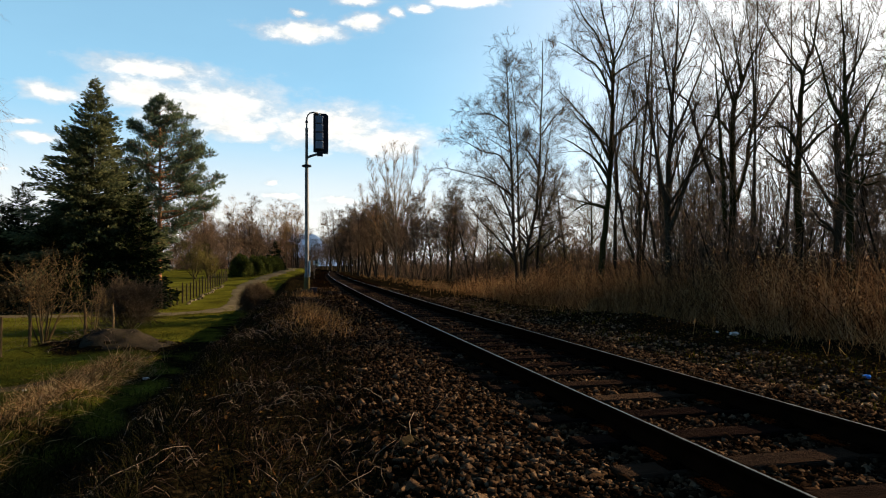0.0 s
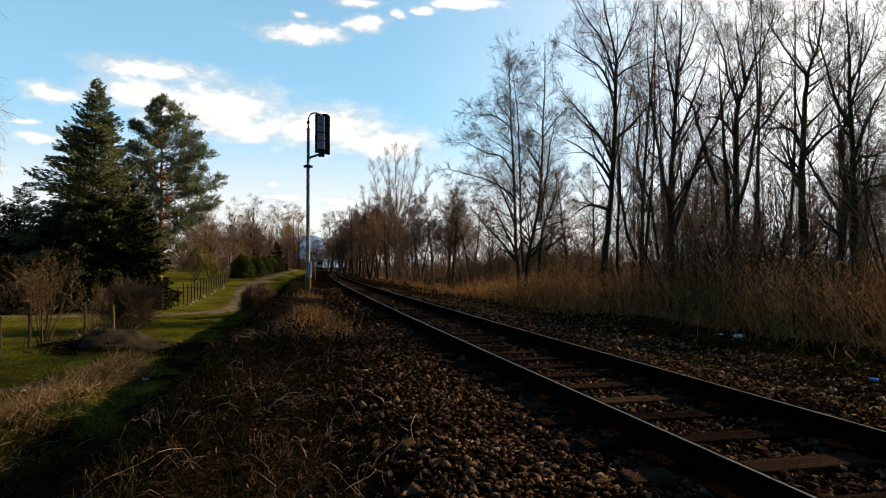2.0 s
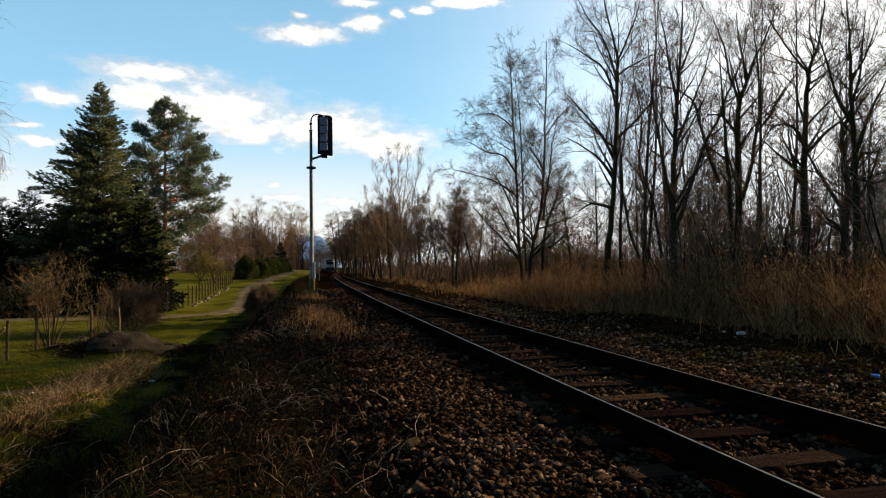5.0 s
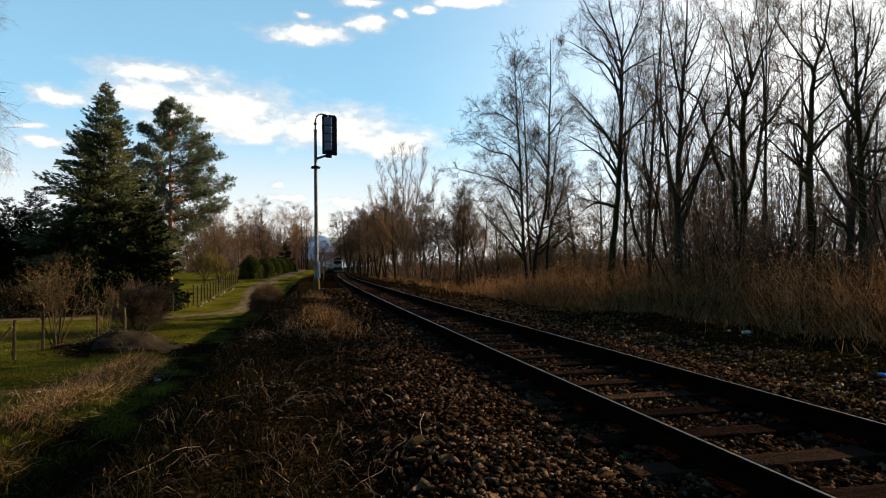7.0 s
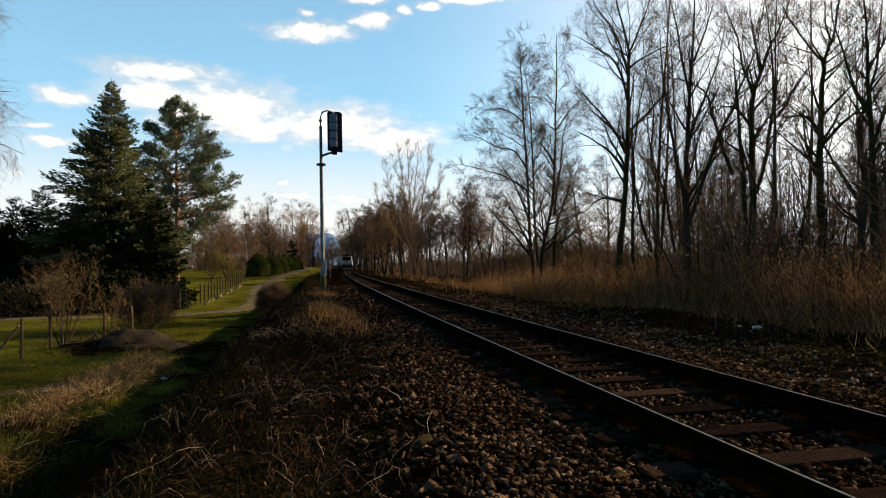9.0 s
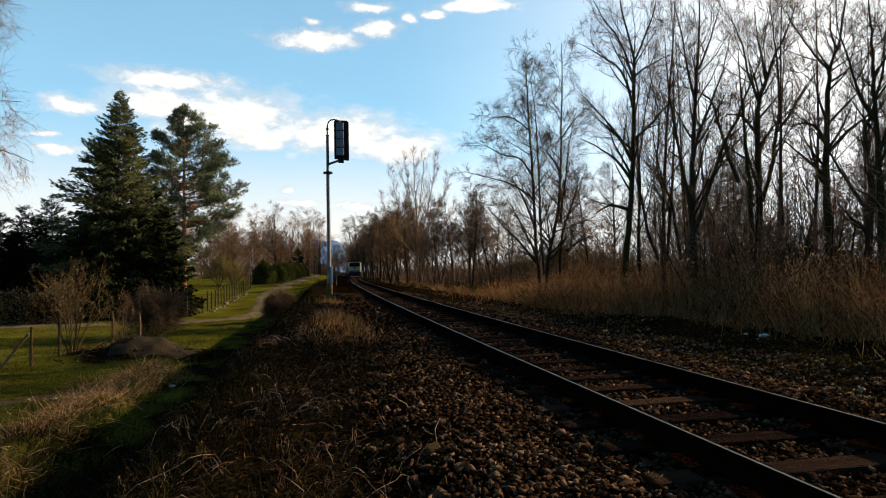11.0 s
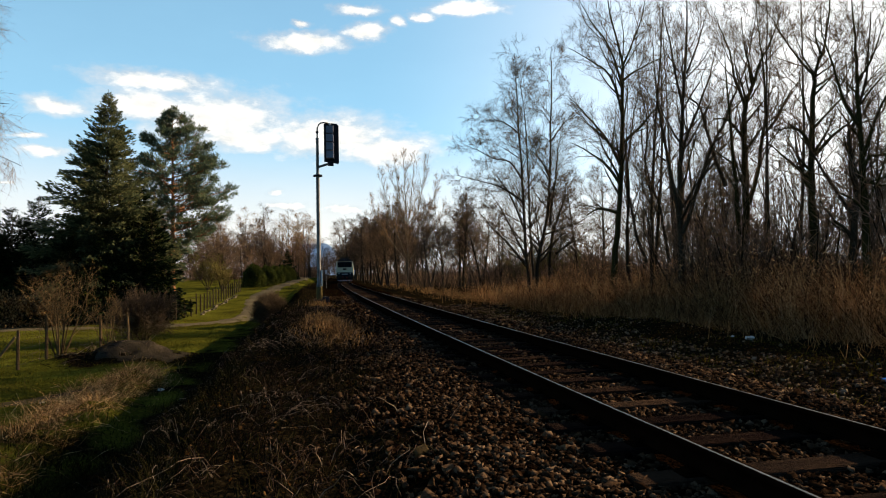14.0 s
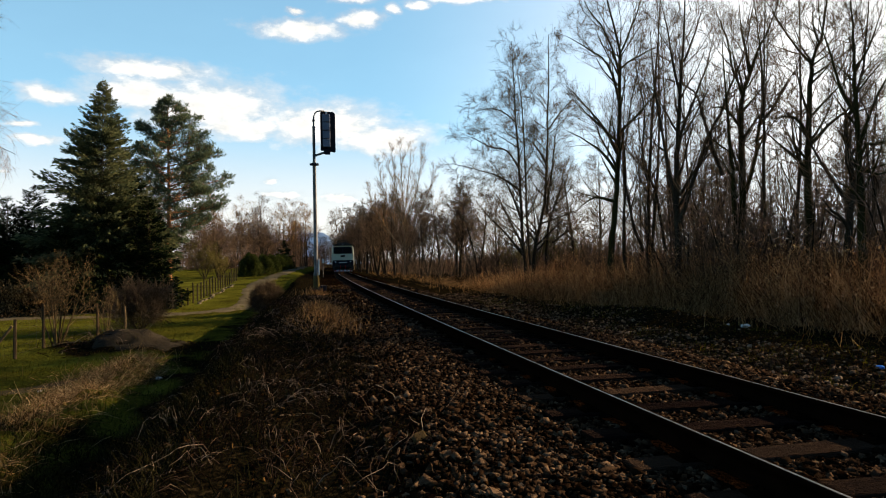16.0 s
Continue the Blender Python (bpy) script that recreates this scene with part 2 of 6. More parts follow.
def part(name, bm, material, parent=None, label="", smooth=False):
    """Links a bmesh (or a mesh) as one object under a thing or a part."""
    if isinstance(bm, bpy.types.Mesh):
        me = bm
    else:
        me = bpy.data.meshes.new(name)
        bm.to_mesh(me)
        bm.free()
        me.materials.append(material)
        if smooth:
            me.polygons.foreach_set("use_smooth", [True] * len(me.polygons))
    ob = new(name, me)
    ob.parent = parent
    if label:
        tagged(ob, label)
    return ob


def box(x0, y0, z0, x1, y1, z1, bevel=0.0, bm=None):
    bm = bm or bmesh.new()
    r = bmesh.ops.create_cube(bm, size=1)
    vs = r["verts"]
    for v in vs:
        v.co = Vector(((x0 + x1) / 2 + v.co.x * (x1 - x0), (y0 + y1) / 2 + v.co.y * (y1 - y0), (z0 + z1) / 2 + v.co.z * (z1 - z0)))
    if bevel:
        bmesh.ops.bevel(bm, geom=list({e for v in vs for e in v.link_edges}), offset=bevel, segments=2, affect="EDGES", profile=0.5)
    return bm


def rod(points, radii, sides=8, bm=None, cap=True):
    """A tube through points."""
    bm = bm or bmesh.new()
    if not hasattr(radii, "__len__"):
        radii = [radii] * len(points)
    pts = [Vector(p) for p in points]
    rings = []
    for i, p in enumerate(pts):
        d = (pts[min(i + 1, len(pts) - 1)] - pts[max(i - 1, 0)]).normalized()
        a = d.orthogonal().normalized() if abs(d.z) < 0.95 else Vector((1, 0, 0)).cross(d).normalized()
        b = d.cross(a)
        rings.append([bm.verts.new(p + radii[i] * (math.cos(2 * math.pi * k / sides) * a + math.sin(2 * math.pi * k / sides) * b)) for k in range(sides)])
    for q, r in zip(rings, rings[1:]):
        for k in range(sides):
            bm.faces.new((q[k], q[(k + 1) % sides], r[(k + 1) % sides], r[k]))
    if cap:
        bm.faces.new(rings[0][::-1])
        bm.faces.new(rings[-1])
    return bm


class Tubes:
    """Gathers many thin tapered tubes into one mesh."""

    def __init__(self):
        self.v, self.f, self.n = [], [], 0

    def add(self, pts, radii, sides):
        pts = np.asarray(pts, float)
        d = np.gradient(pts, axis=0)
        d /= np.linalg.norm(d, axis=1)[:, None] + 1e-9
        ref = np.array((0.31, 0.95, 0.05)) if abs(d[0, 1]) < 0.9 else np.array((1.0, 0, 0))
        a = np.cross(d, ref)
        a /= np.linalg.norm(a, axis=1)[:, None] + 1e-9
        b = np.cross(d, a)
        ang = np.arange(sides) * 2 * np.pi / sides
        ring = pts[:, None, :] + np.asarray(radii)[:, None, None] * (np.cos(ang)[None, :, None] * a[:, None, :] + np.sin(ang)[None, :, None] * b[:, None, :])
        m = len(pts)
        n_f = 1 if sides == 2 else sides
        i = np.arange(m - 1)[:, None] * sides + np.arange(n_f)[None, :]
        j = np.arange(m - 1)[:, None] * sides + (np.arange(n_f)[None, :] + 1) % sides
        self.f.append(np.stack((i, j, j + sides, i + sides), -1).reshape(-1, 4) + self.n)
        self.v.append(ring.reshape(-1, 3))
        self.n += m * sides

    def add_lines(self, lines, r0, r1):
        """Many three-sided lines at once: lines (n, k, 3), the radius at their start and end."""
        if not len(lines):
            return
        n, k, _ = lines.shape
        d = lines[:, -1] - lines[:, 0]
        a = np.cross(d, np.array((0.31, 0.95, 0.05)))
        a /= np.linalg.norm(a, axis=1)[:, None] + 1e-9
        b = np.cross(d, a)
        b /= np.linalg.norm(b, axis=1)[:, None] + 1e-9
        ang = np.arange(3) * 2 * np.pi / 3
        ring = np.cos(ang)[None, :, None] * a[:, None, :] + np.sin(ang)[None, :, None] * b[:, None, :]
        t = np.linspace(0, 1, k)[None, :]
        r = np.asarray(r0)[:, None] * (1 - t) + np.asarray(r1)[:, None] * t
        self.v.append((lines[:, :, None, :] + r[:, :, None, None] * ring[:, None, :, :]).reshape(-1, 3))
        i = np.arange(n)[:, None, None] * (3 * k) + np.arange(k - 1)[None, :, None] * 3 + np.arange(3)[None, None, :]
        j = np.arange(n)[:, None, None] * (3 * k) + np.arange(k - 1)[None, :, None] * 3 + (np.arange(3)[None, None, :] + 1) % 3
        self.f.append(np.stack((i, j, j + 3, i + 3), -1).reshape(-1, 4) + self.n)
        self.n += n * k * 3

    def mesh(self, name, material, smooth=True):
        return mesh_np(name, np.concatenate(self.v), np.concatenate(self.f), material, smooth)


def unit(v):
    return v / (np.linalg.norm(v) + 1e-9)


def stem(rng, start, way, length, segs, wander, lift):
    """A wandering line of points; lift bends it up (or down)."""
    pts, d, step = [np.array(start, float)], unit(np.array(way, float)), length / segs
    for _ in range(segs):
        d = unit(d + rng.normal(0, wander, 3) + np.array((0, 0, lift)))
        pts.append(pts[-1] + d * step)
    return np.array(pts)


def along(pts, t):
    k = t * (len(pts) - 1)
    i = min(int(k), len(pts) - 2)
    return pts[i] + (k - i) * (pts[i + 1] - pts[i]), unit(pts[i + 1] - pts[i])


def sideways(rng, d, angle):
    """A direction at that angle (degrees) to d, turned at random round it."""
    a = unit(np.cross(d, rng.normal(0, 1, 3)))
    return unit(math.cos(radians(angle)) * d + math.sin(radians(angle)) * a)


def sprout(rng, parents, count, angle, first=0.15):
    """Where lines leave their parents (n, k, 3), count (n) from each: parent, share along it, place and way."""
    k = parents.shape[1] - 1
    idx = np.repeat(np.arange(len(parents)), count)
    t = first + (1 - first) * rng.random(len(idx))
    i = np.minimum((t * k).astype(int), k - 1)
    p, d = parents[idx, i], parents[idx, i + 1] - parents[idx, i]
    p = p + d * (t * k - i)[:, None]
    d /= np.linalg.norm(d, axis=1)[:, None] + 1e-9
    a = np.cross(d, rng.normal(0, 1, d.shape))
    a /= np.linalg.norm(a, axis=1)[:, None] + 1e-9
    g = np.radians(angle * (0.65 + 0.6 * rng.random(len(idx))))[:, None]
    return idx, t, p, np.cos(g) * d + np.sin(g) * a


def lines_from(rng, p, way, length, segs, wander, lift):
    """Wandering lines (n, segs + 1, 3) from the points p."""
    out = [p]
    for _ in range(segs):
        way = way + rng.normal(0, wander, way.shape) + np.array((0, 0, lift))
        way = way / (np.linalg.norm(way, axis=1)[:, None] + 1e-9)
        out.append(out[-1] + way * (length / segs)[:, None])
    return np.stack(out, 1)


def twiggery(rng, crown, first, twigs, angle, lift, fine, wander, lite=False):
    """Sets limbs (points, radius, length) with three orders of twigs."""
    limbs, rad, ln = np.stack([s for s, _, _ in first]), np.array([r for _, r, _ in first]), np.array([q for _, _, q in first])
    i2, h, p, w = sprout(rng, limbs, (twigs[0] * (0.22 + 0.34 * ln)).astype(int) + 1, angle, 0.18)
    l2 = ln[i2] * 0.42 * (1.1 - h) * (0.6 + 0.8 * rng.random(len(h))) + 0.35
    r2 = np.maximum(fine * 1.5, rad[i2] * (1.05 - h) * 0.5)
    s2 = lines_from(rng, p, w, l2, 2 if lite else 3, wander * 1.5, lift)
    crown.add_lines(s2, r2, r2 * 0.3)
    i3, h, p, w = sprout(rng, s2, np.full(len(s2), twigs[1]), 42)
    l3 = l2[i3] * (0.62 if lite else 0.5) * (0.5 + 0.8 * rng.random(len(h))) + 0.15
    s3 = lines_from(rng, p, w, l3, 1 if lite else 2, wander * 1.5, lift)
    crown.add_lines(s3, np.full(len(s3), 1.1 * fine), np.full(len(s3), 0.4 * fine))
    i4, h, p, w = sprout(rng, s3, np.full(len(s3), twigs[2]), 40)
    l4 = l3[i4] * (0.4 + 0.45 * rng.random(len(h))) + 0.08
    s4 = lines_from(rng, p, w, l4, 1, wander * 2, lift)
    crown.add_lines(s4, np.full(len(s4), 0.75 * fine), np.full(len(s4), 0.3 * fine))


def limbs_on(rng, wood, crown, base, radius, reach, height, clear, count, angle, lift, wander, spindle):
    """Random limbs along a stem; returns them for twiggery()."""
    first = []
    for i in range(count):
        h = clear + (0.98 - clear) * (i + rng.random()) / count
        p, d = along(base, h)
        ln = height * reach * (1 - h) ** spindle * (0.6 + 0.7 * rng.random()) + 0.4
        r = min(radius * max(0.07, (1 - h) ** 0.85) * 0.5, 0.028 * ln)
        s = stem(rng, p, sideways(rng, d, angle * (0.75 + 0.5 * rng.random())), ln, 6, wander * 1.6, lift)
        (wood if r > 0.03 else crown).add(s, r * np.maximum(0.12, 1 - np.linspace(0, 1, 7)), 4)
        first.append((s, r, ln))
    return first


def finish_tree(name, wood, crown, bark, twig):
    tree = new(name)
    part("trunk", wood.mesh("trunk", M[bark]), None, tree)
    part("crown", crown.mesh("crown", M[twig]), None, tree)
    return tree


def bare_tree(seed, height, radius, lean=(0.0, 0.0), clear=0.3, count=14, reach=0.42, angle=45, lift=0.10, twigs=(9, 6, 4), bark="bark", twig="twig", fine=0.008, name="tree", wander=0.05, spindle=0.75, lite=False, stems=1, splay=0.45):
    """A leafless tree: Empty > trunk, crown."""
    rng = np.random.default_rng(seed)
    wood, crown = Tubes(), Tubes()
    first = []
    for k in range(stems):
        n = 8
        way = (lean[0], lean[1], 1) if stems == 1 else (splay * math.cos(k * 6.28 / stems + seed) * (0.4 + rng.random()), splay * math.sin(k * 6.28 / stems + seed) * (0.4 + rng.random()), 1)
        hk = height * (1 if k == 0 else 0.65 + 0.3 * rng.random())
        base = stem(rng, (0.1 * way[0], 0.1 * way[1], -0.15), way, hk, n, wander * 0.6, 0.05)
        rad = radius * np.maximum(0.06, (1 - np.linspace(0, 1, n + 1)) ** 0.85)
        rad[0] *= 1.3
        wood.add(base, rad, 5 if lite else 8)
        first += limbs_on(rng, wood, crown, base, radius, reach, hk, clear, count, angle, lift, wander, spindle)
    twiggery(rng, crown, first, twigs, angle, lift, fine, wander, lite)
    return finish_tree(name, wood, crown, bark, twig)


def curve_through(points, per=4):
    """A smooth line through points."""
    p = [np.array(q, float) for q in points]
    out = []
    for i in range(len(p) - 1):
        p0, p1, p2, p3 = p[max(i - 1, 0)], p[i], p[i + 1], p[min(i + 2, len(p) - 1)]
        for t in np.arange(per) / per:
            out.append(0.5 * (2 * p1 + (p2 - p0) * t + (2 * p0 - 5 * p1 + 4 * p2 - p3) * t * t + (3 * p1 - p0 - 3 * p2 + p3) * t ** 3))
    return np.array(out + [p[-1]])


def grown_tree(seed, stems, radius, reach=0.22, angle=42, lift=0.09, twigs=(5, 4, 2), bark="bark", twig="twig", fine=0.0056, per_metre=1.35, wander=0.06, clear=0.3, name="tree"):
    """A leafless tree grown on main stems, each a few points (sideways, up); the first is the trunk."""
    rng = np.random.default_rng(seed)
    wood, crown = Tubes(), Tubes()
    first = []
    tall = max(z for _, z in stems[0])
    for k, st in enumerate(stems):
        drift = rng.uniform(-0.22, 0.22)
        pts = [(x, drift * (z - st[0][1]) if k else 0.02 * z, z) for x, z in st]
        if k == 0:
            pts = [(pts[0][0] - 0.02, 0, -0.2)] + pts
        base = curve_through(pts, 3)
        base[1:] += rng.normal(0, 0.012, (len(base) - 1, 3))
        length = np.linalg.norm(np.diff(base, axis=0), axis=1).sum()
        r0 = radius if k == 0 else radius * max(0.28, 1 - 0.75 * st[0][1] / tall) * 0.72
        f = np.linspace(0, 1, len(base))
        rad = r0 * 0.85 * np.maximum(0.1, (1 - 0.93 * f) ** 0.9)
        if k == 0:
            rad[0] *= 1.4
        wood.add(base, rad, 8 if k == 0 else 6)
        first += limbs_on(rng, wood, crown, base, r0, reach, max(length, 6), clear if k == 0 else 0.2, int(length * per_metre) + 3, angle, lift, wander, 0.5)
    twiggery(rng, crown, first, twigs, angle, lift, fine, wander)
    return finish_tree(name, wood, crown, bark, twig)


def arcs(rng, pos, way, length, radius, droop=0.5, segs=4):
    """Many thin bending stems (three-sided) as arrays."""
    n = len(pos)
    way = way / np.linalg.norm(way, axis=1)[:, None]
    t = np.linspace(0, 1, segs + 1)[None, :, None]
    L = length[:, None, None]
    dr = np.broadcast_to(np.asarray(droop, float), (n,))[:, None, None]
    kink = rng.normal(0, 0.2 / (segs + 1) ** 1.1, (n, segs + 1, 3)) * L * (t > 0)
    c = pos[:, None, :] + way[:, None, :] * L * t + np.array((0, 0, -1.0)) * dr * L * t * t + kink
    a = np.cross(way, rng.normal(0, 1, (n, 3)))
    a /= np.linalg.norm(a, axis=1)[:, None]
    b = np.cross(way, a)
    ang = np.arange(3) * 2 * np.pi / 3
    r = radius[:, None, None, None] * (1 - 0.75 * t)[..., None]
    ring = c[:, :, None, :] + r * (np.cos(ang)[None, None, :, None] * a[:, None, None, :] + np.sin(ang)[None, None, :, None] * b[:, None, None, :])
    v = ring.reshape(-1, 3)
    i = np.arange(n)[:, None, None] * (3 * (segs + 1)) + np.arange(segs)[None, :, None] * 3 + np.arange(3)[None, None, :]
    j = np.arange(n)[:, None, None] * (3 * (segs + 1)) + np.arange(segs)[None, :, None] * 3 + (np.arange(3)[None, None, :] + 1) % 3
    f = np.stack((i, j, j + 3, i + 3), -1).reshape(-1, 4)
    return v, f


def merged(name, pieces, material):
    """One mesh out of several (v, f)."""
    vs, fs, n = [], [], 0
    for v, f in pieces:
        vs.append(v), fs.append(f + n)
        n += len(v)
    return mesh_np(name, np.concatenate(vs), np.concatenate(fs), material)


def blades(rng, pos, way, length, width, bend=0.5):
    """Grass-like blades (two quads each) as arrays; pos, way (n, 3), length, width (n)."""
    n = len(pos)
    way = way / np.linalg.norm(way, axis=1)[:, None]
    side = np.cross(way, rng.normal(0, 1, (n, 3)))
    side /= np.linalg.norm(side, axis=1)[:, None]
    out = np.cross(side, way)
    L, W = length[:, None], width[:, None]
    mid = pos + way * L * 0.55 + out * L * bend * 0.18
    tip = pos + way * L * (1 - 0.15 * bend) + out * L * bend * 0.6
    v = np.stack((pos - side * W / 2, pos + side * W / 2, mid - side * W * 0.42, mid + side * W * 0.42, tip - side * W * 0.06, tip + side * W * 0.06), 1).reshape(-1, 3)
    k = np.arange(n)[:, None] * 6
    f = np.concatenate((k + np.array((0, 1, 3, 2)), k + np.array((2, 3, 5, 4))), 0)
    return v, f


def sprays(rng, pos, way, length, width):
    """Needle sprays: pointed rhombs, two triangles each."""
    n = len(pos)
    way = way / (np.linalg.norm(way, axis=1)[:, None] + 1e-9)
    side = np.cross(way, rng.normal(0, 1, (n, 3)))
    side /= np.linalg.norm(side, axis=1)[:, None] + 1e-9
    L, W = length[:, None], width[:, None]
    v = np.stack((pos, pos + way * L * 0.45 - side * W / 2, pos + way * L, pos + way * L * 0.45 + side * W / 2), 1).reshape(-1, 3)
    return v, np.arange(n)[:, None] * 4 + np.arange(4)[None, :]


def conifer(seed, height, radius, trunk_r, mat, name="spruce_tree", droop=0.35, density=1.0, low=0.03, bark="bark", size=0.34, uneven=0.34, taper=0.85):
    """A spruce-like tree: Empty > trunk, crown; many drooping boughs hung with needle sprays."""
    rng = np.random.default_rng(seed)
    wood = Tubes()
    base = stem(rng, (0, 0, -0.2), (0, 0, 1), height, 10, 0.012, 0.02)
    wood.add(base, trunk_r * np.maximum(0.04, 1 - np.linspace(0, 1, 11)), 8)
    n = int(height * 34 * density ** 0.5)
    z = low + (0.985 - low) * rng.random(n) ** 1.1
    az = rng.random(n) * 2 * np.pi
    ln = radius * (1 - z) ** taper * (1 - uneven + 2 * uneven * rng.random(n)) * (0.9 + 0.1 * np.sin(az * 3 + seed + 9 * z)) + 0.06
    k = np.minimum((z * 10).astype(int), 9)
    p = base[k] + (base[k + 1] - base[k]) * (z * 10 - k)[:, None]
    out = np.stack((np.cos(az), np.sin(az), 0.75 * z - 0.10 + 0.16 * rng.normal(0, 1, n)), 1)
    t = np.linspace(0, 1, 6)[None, :, None]
    lines = p[:, None, :] + out[:, None, :] * ln[:, None, None] * t + np.array((0, 0, -1.0)) * (droop * ln)[:, None, None] * t * (1 - 0.45 * t)
    wood.add_lines(lines, 0.012 + 0.007 * ln, np.full(n, 0.003))
    m = (ln * 34 * density + 8).astype(int)
    i = np.repeat(np.arange(n), m)
    h = 0.08 + 0.92 * rng.random(len(i)) ** 0.8
    c = p[i] + out[i] * (ln[i] * h)[:, None]
    c[:, 2] -= droop * ln[i] * h * (1 - 0.45 * h)
    side = np.stack((-np.sin(az[i]), np.cos(az[i]), 0 * h), 1)
    lat = rng.normal(0, 0.5, len(i)) * (0.34 * ln[i] * (1 - 0.75 * h) + 0.10)
    c += side * lat[:, None]
    c[:, 2] -= np.abs(lat) * 0.45 + 0.10 * rng.random(len(i)) * ln[i] ** 0.5
    way = out[i] * (0.45 + 0.5 * h)[:, None] + side * (np.sign(lat) * 0.5 * rng.random(len(i)))[:, None] + np.array((0, 0, 1.0)) * (0.25 - 1.3 * rng.random(len(i)) * (1.1 - z[i]))[:, None]
    S = size * (0.5 + 0.8 * rng.random(len(i))) * (0.34 + 0.66 * (1 - z[i]) ** 0.8)
    v, f = sprays(rng, c, way, S, S * 0.34)
    tree = new(name)
    part("trunk", wood.mesh("trunk", M[bark]), None, tree)
    part("crown", mesh_np("crown", v, f, M[mat]), None, tree)
    return tree


def pine_tree(seed, height, trunk_r):
    """A Scots pine: bare orange trunk, spreading limbs, tufts of needles at their ends."""
    rng = np.random.default_rng(seed)
    wood = Tubes()
    base = stem(rng, (0, 0, -0.2), (0.01, 0, 1), height, 12, 0.008, 0.02)
    wood.add(base, trunk_r * np.maximum(0.08, (1 - np.linspace(0, 1, 13)) ** 0.8), 8)
    P, D, S = [], [], []
    for i in range(116):
        z = 0.25 + 0.74 * (i + rng.random()) / 116
        p, _ = along(base, z)
        az = rng.random() * 2 * math.pi
        ln = height * 0.30 * min(1.0, 0.62 + 1.5 * (z - 0.25)) * (1 - max(0, (z - 0.45) / 0.55) ** 1.7) * (0.45 + 0.55 * rng.random()) * (1 + 0.15 * math.cos(az)) + 0.4
        s = stem(rng, p, (math.cos(az), math.sin(az), 0.10 + 0.8 * max(0, z - 0.55)), ln, 6, 0.08, 0.035)
        wood.add(s, (0.010 + 0.010 * ln) * np.linspace(1, 0.2, 7), 4)
        for _ in range(int(4 + 6 * ln)):
            h = (0.15 if z > 0.5 else 0.32) + (0.85 if z > 0.5 else 0.68) * rng.random() ** 0.8
            c, d = along(s, h)
            s2 = stem(rng, c, sideways(rng, d, 50) * (1, 1, 0.5) + np.array((0, 0, 0.22)), 0.25 + 0.30 * ln * (1.1 - h), 3, 0.1, 0.06)
            wood.add(s2, (0.012, 0.01, 0.008, 0.006), 3)
            for e in (0.55, 1.0):
                t, d2 = along(s2, e)
                k = 15
                P.append(t + rng.normal(0, 0.08, (k, 3)) * (1, 1, 0.7))
                D.append(rng.normal(0, 0.6, (k, 3)) + d2 * 0.7 + np.array((0, 0, 0.3)))
                S.append(0.15 + 0.15 * rng.random(k))
    S = np.concatenate(S)
    v, f = sprays(rng, np.concatenate(P), np.concatenate(D), S, S * 0.19)
    tree = new("pine_tree")
    part("trunk", wood.mesh("trunk", M["pine_bark"]), None, tree)
    part("crown", mesh_np("crown", v, f, M["pine"]), None, tree)
    return tree


def leafy_bush(seed, sx, sy, sz, n, mat, name, size=0.16, power=2.0, cone=0.0, lumps=1.0):
    """A dense evergreen bush: sprays over an uneven rounded body."""
    rng = np.random.default_rng(seed)
    d = rng.normal(0, 1, (n, 3))
    d[:, 2] = np.abs(d[:, 2])
    d /= (np.abs(d) ** power).sum(1)[:, None] ** (1 / power)
    lump = 1 + lumps * (0.13 * np.sin(d[:, 0] * 7 + seed) * np.sin(d[:, 1] * 6 + 2 * seed) + 0.10 * np.sin(d[:, 2] * 9 + d[:, 0] * 5))
    r = lump * (1.04 - 0.42 * lumps ** 0.5 * (1 - rng.random(n) ** 0.6))
    p = d * r[:, None] * np.array((sx, sy, sz))
    if cone:
        p[:, :2] *= (1 - cone * np.clip(p[:, 2] / sz, 0, 1))[:, None]
    S = size * (0.5 + 0.9 * rng.random(n))
    v, f = sprays(rng, p, d * lumps + rng.normal(0, 0.45, (n, 3)) + np.array((0, 0, 0.15)), S, S * 0.5)
    wood = Tubes()
    for k in range(7):
        a = k * 0.9
        wood.add(stem(rng, (0.06 * math.cos(a), 0.06 * math.sin(a), -0.1), (0.5 * math.cos(a) * sx / sz, 0.5 * math.sin(a) * sy / sz, 1), sz * 0.8, 5, 0.05, 0.05), 0.03 * np.linspace(1, 0.3, 6), 4)
    bush = new(name)
    part("stems", wood.mesh("stems", M["bark"]), None, bush)
    part("foliage", mesh_np("foliage", v, f, M[mat]), None, bush)
    return bush


def place(ob, x, y, turn=0.0, scale=1.0, z=None, sink=0.0):
    ob.matrix_basis = Matrix.Translation((x, y, (float(ground(x, y)) if z is None else z) - sink)) @ Euler((0, 0, radians(turn))).to_matrix().to_4x4() @ Matrix.Scale(scale, 4)
    return ob


def copy_at(ob, x, y, turn=0.0, scale=1.0, sink=0.0):
    c = copy_thing(ob, Matrix.Identity(4))
    c.scale = (1, 1, 1)
    return place(c, x, y, turn, scale, None, sink)


# ---- the lie of the land ----
def smooth(a, b, x):
    t = np.clip((np.asarray(x, float) - a) / (b - a), 0, 1)
    return t * t * (3 - 2 * t)


